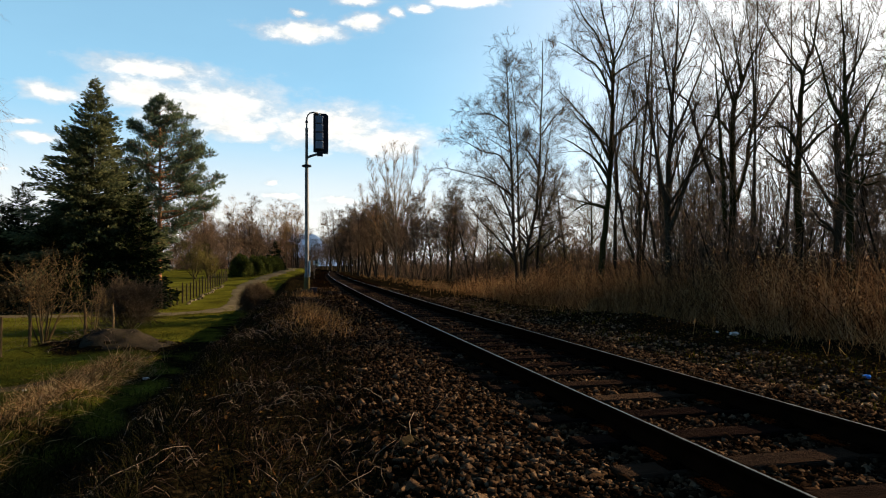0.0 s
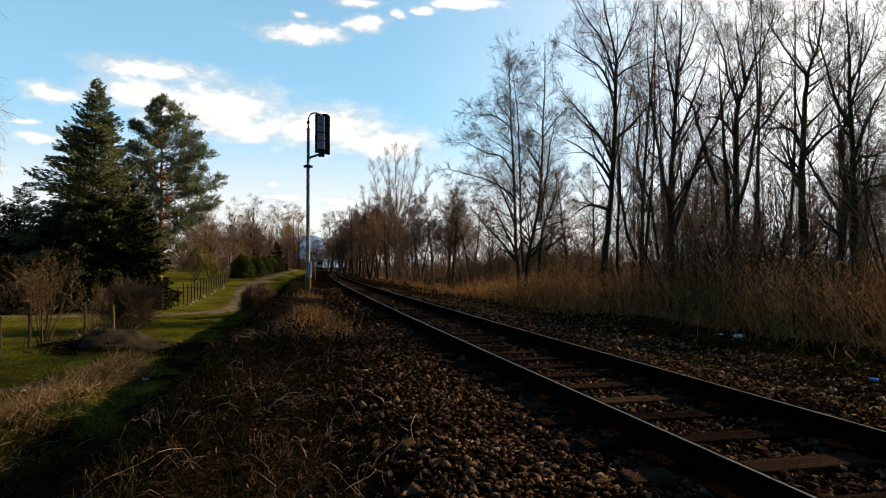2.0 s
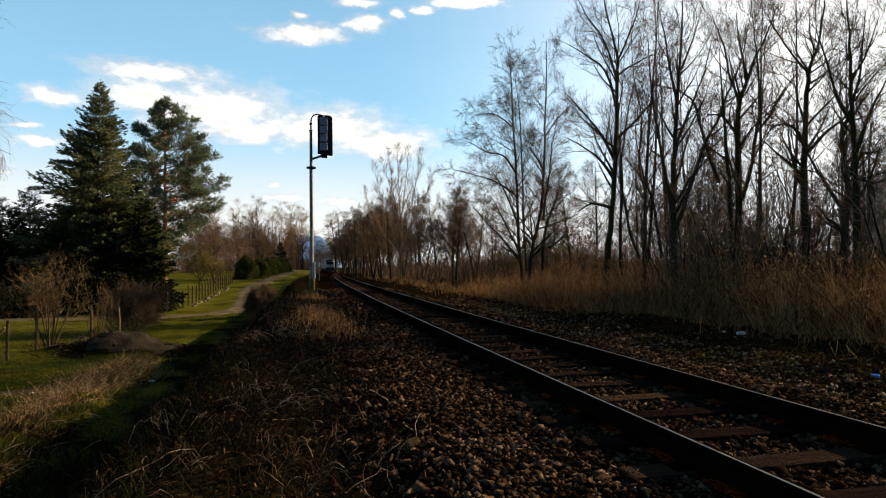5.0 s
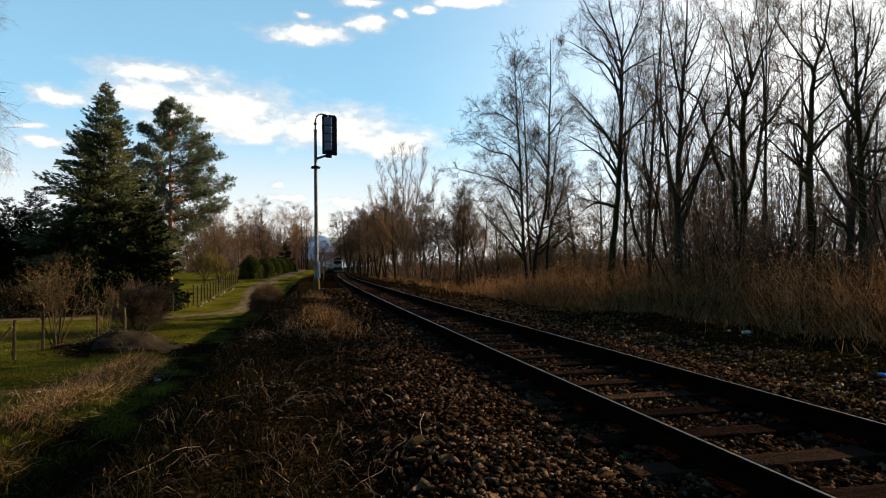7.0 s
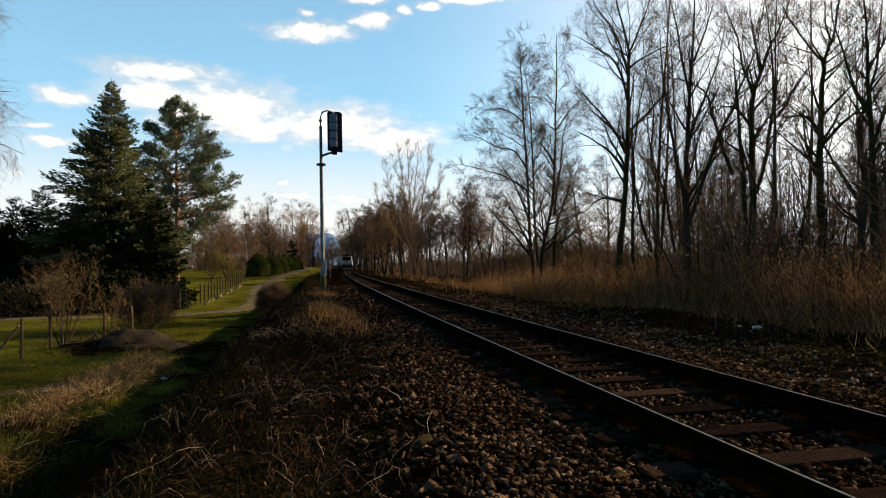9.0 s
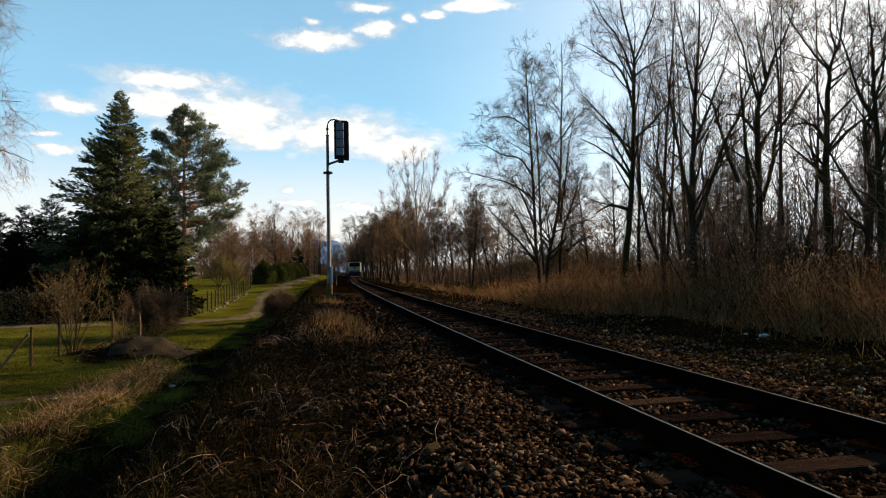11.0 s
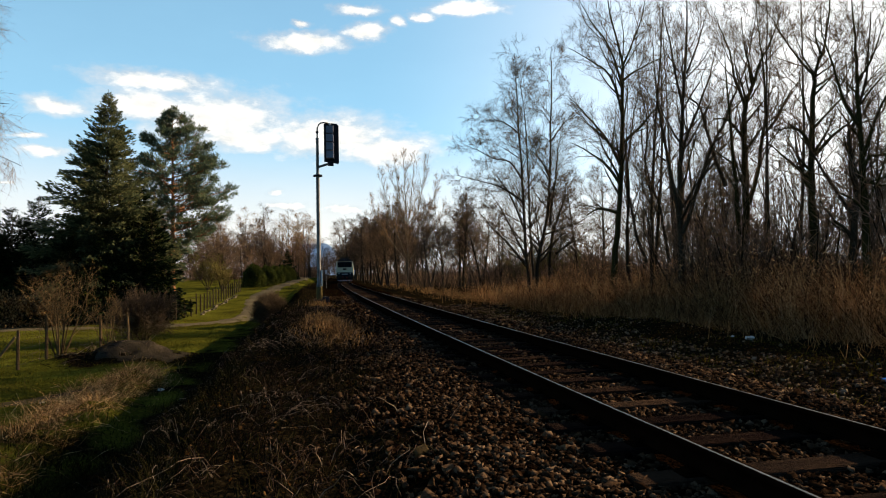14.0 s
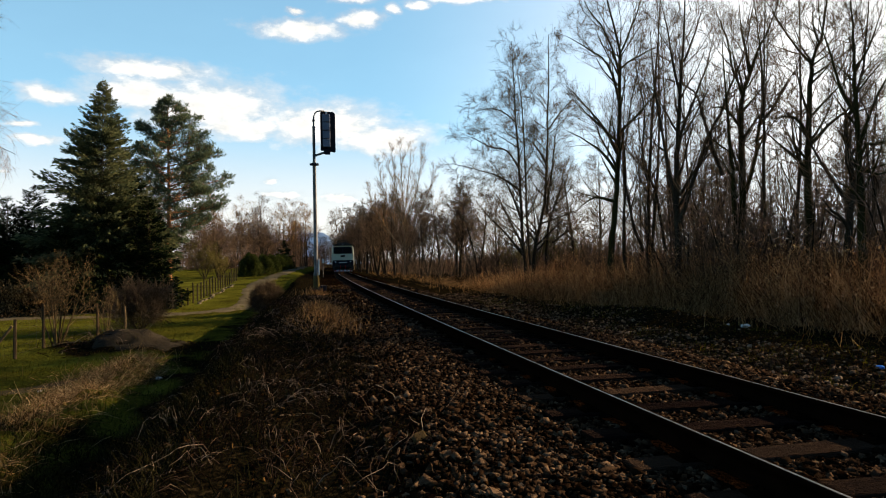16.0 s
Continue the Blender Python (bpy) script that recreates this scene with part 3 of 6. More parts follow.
def eased(ys, xs, zs, span):
    """A table of heights or offsets, rounded off over a span."""
    step = ys[1] - ys[0]
    n = int(span / step) | 1
    wide = np.concatenate((ys[0] - step * np.arange(n // 2, 0, -1), ys, ys[-1] + step * np.arange(1, n // 2 + 1)))
    return np.convolve(np.interp(wide, xs, zs), np.ones(n) / n, "valid")


BEND_Y = np.linspace(-40, 640, 341)
BEND_X = eased(BEND_Y, (-60, 0, 10, 20, 30, 40, 50, 60, 75, 90, 110, 123, 136, 149, 165, 182, 201, 214, 240, 300, 400, 700), (1.9, 0.0, -0.27, -0.48, -0.63, -0.73, -0.78, -0.79, -0.72, -0.52, -0.10, 0.27, 0.72, 1.07, 1.30, 1.40, 1.36, 1.20, 0.55, -2.5, -11.0, -60.0), 13)


def bend(y):
    """How far the track has swung off its first straight."""
    return np.interp(y, BEND_Y, BEND_X)


RISE_Y = np.linspace(-40, 640, 137)
RISE_Z = eased(RISE_Y, (-60, 60, 90, 150, 215, 700), (0.0, 0.0, -0.12, -0.30, -0.50, -0.8), 55)


def rise(y):
    """How far the line has climbed or sunk."""
    return np.interp(y, RISE_Y, RISE_Z)


def ground(x, y):
    """Height of the ground."""
    x, y = np.asarray(x, float), np.asarray(y, float)
    u = x - bend(y)
    low = np.interp(y, (-60, 0, 20, 36, 43, 58, 76, 92, 112, 200, 400), (-1.4, -1.35, -1.4, -1.45, -1.4, -0.8, -0.1, 0.45, 0.7, 0.3, -0.8))
    crest = np.interp(y, (0, 4, 10, 25, 60, 100), (-0.5, -0.44, -0.25, -0.1, -0.15, -0.2))
    rough = 0.045 * (np.sin(1.7 * x + 0.6 * y) * np.sin(1.3 * y - 0.8 * x + 1) + 0.7 * np.sin(3.9 * x - 2.2 * y) * np.sin(3.1 * y + 1.4 * x)) + 0.03 * np.sin(7.3 * x + 3 * y) * np.sin(6.1 * y - 2 * x)
    z = -0.222 + (crest + 0.222) * smooth(1.2, 0.1, u)
    inner, outer = np.interp(y, (0, 10, 25, 40, 70), (-0.9, -1.0, -0.9, -0.7, -1.2)), np.interp(y, (0, 10, 25, 40, 70), (-2.8, -2.6, -2.5, -2.7, -3.2))
    t = np.clip((u - inner) / (outer - inner), 0, 1)
    z = z + (low - z) * t * t * (3 - 2 * t)
    z = z + (-0.6 - z) * smooth(5.0, 6.9, u)
    z = z + rough * (smooth(1.1, 0.2, u) + smooth(5.2, 6.5, u)) * (1 - 0.5 * smooth(-4, -6, u))
    z = z + 0.33 * np.exp(-((u - 0.2) / 0.55) ** 2 - ((y - 15.5) / 2.2) ** 2)
    z = z + 0.64 * np.exp(-np.abs((x + 6.3) / np.where(x > -6.3, 1.5, 1.7)) ** 1.7 - ((y - 22.2) / 0.9) ** 2) * (1 + 3.5 * rough)
    z = z + 0.24 * np.exp(-((x + 4.55 - 0.25 * smooth(15, 11, y)) / 0.6) ** 2) * smooth(7.5, 9.5, y) * smooth(19.5, 17.0, y) * (1 + 6 * rough)
    z = z + 0.35 * np.exp(-((u - 9.6) / 0.9) ** 2 - ((y - 17.5) / 3.0) ** 2)
    return z + rise(y) * smooth(-2.5, -0.5, u)


def sheet(xs, ys, material, name, lift=0.0, shape=None):
    X, Y = np.meshgrid(xs, ys)
    if shape is not None:
        X = X + shape(Y)
    Z = ground(X, Y) + (lift(X - bend(Y), Y) if callable(lift) else lift)
    nx, ny = len(xs), len(ys)
    i = (np.arange(ny - 1)[:, None] * nx + np.arange(nx - 1)[None, :]).reshape(-1, 1)
    return mesh_np(name, np.stack((X, Y, Z), -1).reshape(-1, 3), i + np.array((0, 1, nx + 1, nx)), material, True)


def spread(a, near, far, step, grow=1.09):
    out, s, p = [], step, near
    while p < far:
        out.append(p)
        p, s = p + s, s * grow
    out.append(far)
    return np.array(out)


right = spread(0, 7.0, 3500, 0.25)
left = -spread(0, 6.0, 3500, 0.25)[::-1]
gx = np.concatenate((left, np.arange(-5.8, 6.95, 0.2), right))
gy = np.concatenate((-spread(0, 2.0, 400, 1.0)[::-1], np.arange(-1.5, 40, 0.3), spread(0, 40, 4500, 0.6, 1.06)))
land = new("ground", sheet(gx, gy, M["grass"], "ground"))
co = np.empty(len(land.data.vertices) * 3, np.float32)
land.data.vertices.foreach_get("co", co)
co = co.reshape(-1, 3)
off = co[:, 0] - bend(co[:, 1])
shift = 1.0 * smooth(36, 52, co[:, 1])
# lower at the bank's foot, where dark soil stands in for its shade
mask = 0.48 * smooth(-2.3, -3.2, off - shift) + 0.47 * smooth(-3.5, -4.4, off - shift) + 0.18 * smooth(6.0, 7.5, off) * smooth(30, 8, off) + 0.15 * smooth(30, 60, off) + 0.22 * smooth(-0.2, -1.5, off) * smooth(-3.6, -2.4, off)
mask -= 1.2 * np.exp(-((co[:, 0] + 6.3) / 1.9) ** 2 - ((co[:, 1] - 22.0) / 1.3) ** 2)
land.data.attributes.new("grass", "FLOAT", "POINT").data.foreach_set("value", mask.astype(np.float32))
tagged(land, "rough grass and leaf litter beside the railway line", "ground", kind="structure")

def strip(name, line, width, material, lift, label, category, step=0.6, taper=False):
    """A path laid over the ground along a line of (x, y)."""
    pts = [np.array(p, float) for p in line]
    out = []
    for i in range(len(pts) - 1):
        p0, p1, p2, p3 = pts[max(i - 1, 0)], pts[i], pts[i + 1], pts[min(i + 2, len(pts) - 1)]
        n = max(2, int(np.linalg.norm(p2 - p1) / step))
        for t in np.arange(n) / n:
            out.append(0.5 * (2 * p1 + (p2 - p0) * t + (2 * p0 - 5 * p1 + 4 * p2 - p3) * t * t + (3 * p1 - p0 - 3 * p2 + p3) * t ** 3))
    out = np.array(out + [pts[-1]])
    d = np.gradient(out, axis=0)
    d /= np.linalg.norm(d, axis=1)[:, None]
    side = np.stack((d[:, 1], -d[:, 0]), 1)
    k = np.linspace(-1, 1, 9)
    wob = 1 + 0.15 * np.sin(np.arange(len(out)) * 0.7) * np.sin(np.arange(len(out)) * 0.23)
    if taper:
        wob *= np.minimum(1, 0.1 + np.arange(len(out))[::-1] / 12)
    xy = out[:, None, :] + side[:, None, :] * k[None, :, None] * (width / 2 * wob)[:, None, None]
    z = ground(xy[..., 0], xy[..., 1]) + lift * (1 - np.abs(k) ** 6)[None, :] - 0.03 * (np.abs(k) > 0.95)[None, :]
    v = np.concatenate((xy, z[..., None]), -1).reshape(-1, 3)
    i = (np.arange(len(out) - 1)[:, None] * 9 + np.arange(8)[None, :]).reshape(-1, 1)
    return tagged(new(name, mesh_np(name, v, i + np.array((0, 1, 10, 9)), material, True)), label, category, kind="structure")


strip("path", [(-40, 40), (-20, 39), (-12, 38.0), (-8.2, 38.2), (-5.7, 39.8), (-4.9, 43.0), (-4.9, 47), (-5.3, 52), (-5.8, 58), (-5.9, 65), (-5.3, 76), (-4.3, 88), (-3.6, 112), (-4, 150)], 1.9, M["path"], 0.035, "dirt and gravel lane rising past the gardens", "path")
strip("path_branch", [(-15, 8), (-9.8, 12.2), (-7.0, 14.9), (-5.7, 16.4), (-4.9, 18.4), (-4.5, 20.6)], 1.0, M["mud"], 0.02, "worn dirt track at the foot of the embankment", "path", taper=True)

heap_x, heap_y = np.arange(-8.8, -3.6, 0.12), np.arange(19.8, 24.4, 0.12)
heap = new("gravel_heap", sheet(heap_x, heap_y, M["heap"], "gravel_heap", lambda u, y: -0.08 + 0.12 * smooth(1.0, 0.45, ((u + bend(y) + 5.9) / 1.75) ** 2 + ((y - 22.1) / 1.2) ** 2 + 0.35 * np.sin(5 * u + 3 * y) * np.sin(7 * y - 2 * u)) + 0.02 * np.sin(9 * u) * np.sin(8 * y + 2 * u)))
tagged(heap, "low heap of grey gravel and earth beside the lane", "heap", kind="structure")

# ---- railway ----
TC, GAUGE = 3.338, 0.7525
ys = np.concatenate((np.arange(-30, 40, 0.25), np.arange(40, 640, 2.0)))


def bed_lift(x, y):
    """The bed thins out under the turf with a ragged edge."""
    wave = 0.25 * np.sin(1.9 * y) + 0.18 * np.sin(4.7 * y + 1)
    return 0.014 - 0.09 * smooth(0.75, 0.1, x + wave) - 0.09 * smooth(5.7, 6.4, x + wave)


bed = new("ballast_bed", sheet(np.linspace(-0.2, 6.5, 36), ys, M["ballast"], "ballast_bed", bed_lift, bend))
tagged(bed, "dark rust-brown crushed stone bed under the rails, shaded gaps in its colour", "ballast", kind="structure")

track = tagged(new("railway_track"), "single railway track with rusty rails on worn timber sleepers", "railway track")
PROFILE = [(-0.062, -0.149), (0.062, -0.149), (0.062, -0.138), (0.012, -0.12), (0.008, -0.045), (0.033, -0.034), (0.035, -0.012), (0.028, -0.002), (-0.028, -0.002), (-0.035, -0.012), (-0.033, -0.034), (-0.008, -0.045), (-0.012, -0.12), (-0.062, -0.138)]


def rail(side):
    ry = np.concatenate((np.arange(-20, 60, 2.0), np.arange(60, 620, 4.0)))
    c = TC + side * GAUGE + bend(ry)
    pr = np.array(PROFILE)
    v = np.stack((c[:, None] + pr[None, :, 0], np.repeat(ry[:, None], len(pr), 1), pr[None, :, 1] + rise(ry)[:, None]), -1).reshape(-1, 3)
    n = len(pr)
    i = (np.arange(len(ry) - 1)[:, None] * n + np.arange(n)[None, :]).reshape(-1, 1)
    j = (np.arange(len(ry) - 1)[:, None] * n + (np.arange(n)[None, :] + 1) % n).reshape(-1, 1)
    ob = part("rail", mesh_np("rail", v, np.concatenate((i, j, j + n, i + n), 1), M["rail"]), None, track)
    t = np.array((-0.010, 0.0, 0.010))
    v = np.stack((c[:, None] + t[None, :], np.repeat(ry[:, None], 3, 1), np.array((-0.001, 0.001, -0.001))[None, :] + rise(ry)[:, None]), -1).reshape(-1, 3)
    i = (np.arange(len(ry) - 1)[:, None] * 3 + np.arange(2)[None, :]).reshape(-1, 1)
    part("running_surface", mesh_np("running_surface", v, i + np.array((0, 1, 4, 3)), M["rail_top"]), None, ob, "polished steel rail head")


rail(-1), rail(1)
bm = box(-1.25, -0.125, -0.33, 1.25, 0.125, -0.165, 0.015)
bm_mesh = bpy.data.meshes.new("sleeper")
bm.to_mesh(bm_mesh), bm.free()
bm_mesh.materials.append(M["sleeper"])
plate = bpy.data.meshes.new("base_plate")
bm = box(-0.17, -0.08, -0.166, 0.17, 0.08, -0.148, 0.004)
for sx in (-0.10, 0.10):
    rod([(sx, 0.03, -0.15), (sx, 0.03, -0.11)], 0.016, 6, bm), rod([(sx, -0.03, -0.15), (sx, -0.03, -0.11)], 0.016, 6, bm)
    box(sx - 0.035, -0.055, -0.15, sx + 0.035, 0.055, -0.128, 0.004, bm)
bm.to_mesh(plate), bm.free()
plate.materials.append(M["rail"])
rs = random.Random(4)
SPACING = 0.735
SLEEPER_Y = [-4.03 + SPACING * i for i in range(290)]
for i, y in enumerate(SLEEPER_Y):
    ob = part("sleeper", bm_mesh, None, track)
    turn = math.degrees(-math.atan(float(bend(y + 1) - bend(y - 1)) / 2)) + rs.uniform(-1.2, 1.2)
    ob.matrix_basis = pose(TC + float(bend(y)) + rs.uniform(-0.03, 0.03), y + rs.uniform(-0.03, 0.03), float(rise(y)) + rs.uniform(-0.008, 0.0), 0, rs.uniform(-0.4, 0.4), turn)
    if i < 60:
        for s in (-1, 1):
            p = part("base_plate", plate, None, ob)
            p.matrix_basis = pose(s * GAUGE, 0, 0)


# ---- ballast stones ----
def stones(rng, n, x0, x1, y0, y1, size, name, keep=None, sink=0.35, material="stone"):
    """Many crushed stones in one mesh."""
    cube = np.array([(-1, -1, -1), (1, -1, -1), (1, 1, -1), (-1, 1, -1), (-1, -1, 1), (1, -1, 1), (1, 1, 1), (-1, 1, 1)]) * 0.72
    tri = np.array([(4, 5, 6), (4, 6, 7), (0, 1, 5), (0, 5, 4), (1, 2, 6), (1, 6, 5), (2, 3, 7), (2, 7, 6), (3, 0, 4), (3, 4, 7)])
    x, y = rng.uniform(x0, x1, n), y0 + (y1 - y0) * rng.random(n) ** 1.35
    x = x + bend(y)
    if keep is not None:
        ok = keep(x, y)
        x, y = x[ok], y[ok]
    n = len(x)
    s = size * np.exp(rng.normal(0, 0.32, n))
    z = ground(x, y) + 0.012 + s * (0.5 - sink) * 0.9
    turn = rng.uniform(0, 2 * np.pi, n)
    q = np.stack((np.cos(turn / 2), rng.normal(0, 0.2, n), rng.normal(0, 0.2, n), np.sin(turn / 2)), 1)
    q /= np.linalg.norm(q, axis=1)[:, None]
    w, a, b, c = q.T
    R = np.stack((1 - 2 * (b * b + c * c), 2 * (a * b - c * w), 2 * (a * c + b * w), 2 * (a * b + c * w), 1 - 2 * (a * a + c * c), 2 * (b * c - a * w), 2 * (a * c - b * w), 2 * (b * c + a * w), 1 - 2 * (a * a + b * b)), 1).reshape(n, 3, 3)
    v = (cube[None] + rng.normal(0, 0.25, (n, 8, 3))) * (np.array((1.25, 0.9, 0.62))[None, None] * np.exp(rng.normal(0, 0.18, (n, 1, 3))))
    v = np.einsum("nij,nkj->nki", R, v) * (s / 2)[:, None, None] + np.stack((x, y, z), 1)[:, None, :]
    f = (tri[None] + np.arange(n)[:, None, None] * 8).reshape(-1, 3)
    return new(name, mesh_np(name, v.reshape(-1, 3), f, M[material]))


def off_sleepers(x, y):
    x = x - bend(y)
    k = np.abs(((y - SLEEPER_Y[0]) / SPACING + 0.5) % 1 - 0.5) * SPACING
    on = (np.abs(x - TC) < 1.12 + 0.1 * np.sin(7 * y)) & (k < 0.11 + 0.03 * np.sin(9 * x))
    on |= np.abs(np.abs(x - TC) - GAUGE) < 0.085
    fade = np.clip((x - 0.3 + 0.25 * np.sin(1.9 * y) + 0.2 * np.sin(5.1 * y)) / 1.1, 0.04, 1)
    return ~on & (rng.random(len(x)) < fade)


rng = np.random.default_rng(11)
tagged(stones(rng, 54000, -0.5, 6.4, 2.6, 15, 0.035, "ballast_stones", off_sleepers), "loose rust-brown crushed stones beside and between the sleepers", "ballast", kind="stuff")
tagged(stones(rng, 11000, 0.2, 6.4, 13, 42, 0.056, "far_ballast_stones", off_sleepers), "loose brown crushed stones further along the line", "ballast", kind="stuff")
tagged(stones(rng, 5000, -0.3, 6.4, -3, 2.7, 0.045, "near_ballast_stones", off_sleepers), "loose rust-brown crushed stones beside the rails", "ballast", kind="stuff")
tagged(stones(rng, 19000, 5.7, 10.2, 4, 34, 0.04, "scattered_stones", lambda x, y: rng.random(len(x)) < 0.10 + 0.90 * smooth(9.6, 6.8, x - bend(y) + 0.3 * np.sin(y)), material="verge_stone"), "scattered pale stones on the bare verge", "stones", kind="stuff")


# the loose stones on top, one by one
chip = []
for k in range(12):
    bm = box(-0.5, -0.36, -0.25, 0.5, 0.36, 0.25)
    for v in bm.verts:
        v.co += Vector([rs.uniform(-0.16, 0.16) for _ in range(3)])
    me = bpy.data.meshes.new("stone")
    bm.to_mesh(me), bm.free()
    me.materials.append(M["single_stone"])
    chip.append(me)
for k in range(290):
    x, y = rs.uniform(0.5, 2.15), rs.uniform(3.5, 6.6)
    size = 0.037 * math.exp(rs.gauss(0, 0.3))
    ob = part("stone", chip[k % 12], None, bed)
    ob.matrix_basis = Matrix.Translation((x, y, float(ground(x, y)) + 0.02 + size * 0.22)) @ pose(0, 0, 0, rs.gauss(0, 18), rs.gauss(0, 18), rs.uniform(0, 360)) @ Matrix.Scale(size, 4)


flat = box(-0.5, -0.42, -0.2, 0.5, 0.42, 0.2, 0.12)
for v in flat.verts:
    v.co += Vector((0.09 * math.sin(7 * v.co.y), 0.08 * math.sin(9 * v.co.x), 0.10 * v.co.x + 0.05 * math.sin(6 * v.co.y)))
ob = new("flat_stone")
part("block", flat, M["ochre"], ob)
tagged(ob, "flat ochre stone lying on the crushed stone bed", "stone")
ob.matrix_basis = Matrix.Translation((0.74, 5.22, float(ground(0.74, 5.22)) + 0.04)) @ pose(0, 0, 0, 10, -8, 25) @ Matrix.Scale(0.115, 4)


# ---- signal ----
def signal_mast(x, y):
    """The back of a railway light signal on a tubular mast."""
    sig = tagged(new("railway_signal"), "tall grey tubular railway signal with a black four-lamp head", "signal")
    part("foundation", box(-0.26, -0.26, -0.6, 0.26, 0.26, 0.12, 0.03), M["concrete"], sig)
    bm = rod([(0, 0, 0.1), (0, 0, 0.75), (0, 0, 0.8), (0, 0, 5.45), (0, 0, 5.5), (0, 0, 6.9), (0, 0, 6.98)], [0.115, 0.115, 0.085, 0.075, 0.065, 0.06, 0.075], 14)
    part("mast", bm, M["steel"], sig, smooth=True)
    part("collar", rod([(0, 0, 5.33), (0, 0, 5.40)], [0.2, 0.2], 14), M["black"], sig)
    part("conduit", rod([(0, 0, 6.95), (0.0, 0, 7.25), (0.01, 0, 7.42), (0.06, 0, 7.55), (0.14, 0, 7.63), (0.26, 0, 7.66), (0.45, 0.05, 7.66)], 0.032, 8), M["steel"], sig, smooth=True)
    part("clamp", rod([(0, 0, 7.2), (0, 0, 7.28)], [0.06, 0.06], 10), M["black"], sig)
    part("bracket_arm", rod([(0, 0, 5.72), (0.12, 0, 5.77), (0.55, 0.0, 5.92)], 0.05, 8), M["steel"], sig)
    # backboard, bevelled on its upper corners
    bm = bmesh.new()
    out = [(-0.27, 5.98), (0.33, 5.90), (0.36, 5.94), (0.36, 7.55), (0.27, 7.64), (-0.2, 7.66), (-0.27, 7.6)]
    f = bm.faces.new([bm.verts.new((0.55 + a, 0.12, b)) for a, b in out])
    r = bmesh.ops.extrude_face_region(bm, geom=[f])
    for v in r["geom"]:
        if isinstance(v, bmesh.types.BMVert):
            v.co.y -= 0.06
    bmesh.ops.recalc_face_normals(bm, faces=bm.faces)
    board = part("backboard", bm, M["black"], sig, "black enamelled signal backboard")
    for k in range(4):
        z = 6.10 + k * 0.36
        part("lamp_cover", box(0.37, -0.14, z, 0.69, 0.062, z + 0.325, 0.03), M["greycover"], board, "grey lamp housing cover")
        part("visor", rod([(0.53, 0.12, z + 0.17), (0.53, 0.42, z + 0.19)], 0.13, 12), M["black"], board)
    part("terminal_box", box(0.44, -0.08, 5.80, 0.68, 0.10, 5.99, 0.015), M["black"], sig)
    part("top_lug", box(0.50, -0.02, 7.55, 0.58, 0.04, 7.64, 0.01), M["white"], sig)
    part("base_sleeve", rod([(0, 0, 0.10), (0, 0, 0.62), (0, 0, 0.66)], [0.13, 0.128, 0.09], 12), M["sleeve"], sig, "weathered yellowish base sleeve")
    # pale strip that draws sunlight on the right edge of the lower mast
    part("cable_cover", box(0.085, -0.06, 0.66, 0.15, 0.04, 1.35, 0.01), M["white"], sig, "pale strip for the sunlit edge of the mast")
    part("lower_box", box(0.14, -0.16, -0.1, 0.42, 0.14, 0.20, 0.02), M["black"], sig)
    place(sig, x, y, 0, 1.0, z=0.06)
    return sig


signal_mast(-0.26, 28.1)
sign = tagged(new("trackside_sign"), "small white plate on a thin post beside the line", "sign")
part("post", rod([(0, 0, -0.3), (0, 0, 1.9)], 0.035, 8), M["steel"], sign)
part("plate", box(-0.11, -0.05, 1.5, 0.11, -0.02, 1.95, 0.01), M["white"], sign, "plain white plate")
place(sign, 0.1, 71.0)


# ---- trees on the right ----
def tree_at(tree, x, y, label, turn=None, scale=1.0, category="tree", group=""):
    """Places a tree; without a turn its sideways axis lies across the line of sight."""
    place(tree, x, y, -math.degrees(math.atan2(x, y)) if turn is None else turn, scale)
    return tagged(tree, label, category, group)


edge_tree = "tall leafless tree with a dark mossy trunk at the wood's edge"
feathery = "slender leafless tree with a fine feathery crown"
# each main stem as a few points (sideways, up)
tree_at(grown_tree(21, [[(0.0, 1.52), (0.15, 3.18), (0.32, 4.64), (0.45, 6.34), (0.54, 8.29), (0.59, 10.0), (0.63, 10.61), (0.44, 11.73), (0.16, 13.0), (-0.07, 14.76)], [(0.63, 10.61), (1.07, 11.54), (1.49, 12.6), (1.85, 14.26)], [(0.59, 7.26), (1.3, 7.92), (2.0, 8.66), (2.7, 9.13)], [(0.62, 9.95), (1.16, 10.31), (1.98, 10.65), (3.05, 11.07)], [(0.38, 6.29), (0.04, 7.1), (-0.54, 8.0), (-1.12, 8.71), (-1.77, 9.47)], [(0.34, 5.49), (-0.21, 6.33), (-0.85, 6.86), (-1.76, 7.42)], [(0.52, 8.54), (0.1, 10.09), (-0.72, 10.82), (-1.63, 11.41)], [(0.57, 9.76), (0.06, 11.48), (-0.68, 12.65), (-1.15, 13.66)], [(0.24, 4.2), (-0.56, 4.43), (-1.24, 4.06)]], 0.18, bark="bark_green"), 12.26, 26.28, edge_tree)
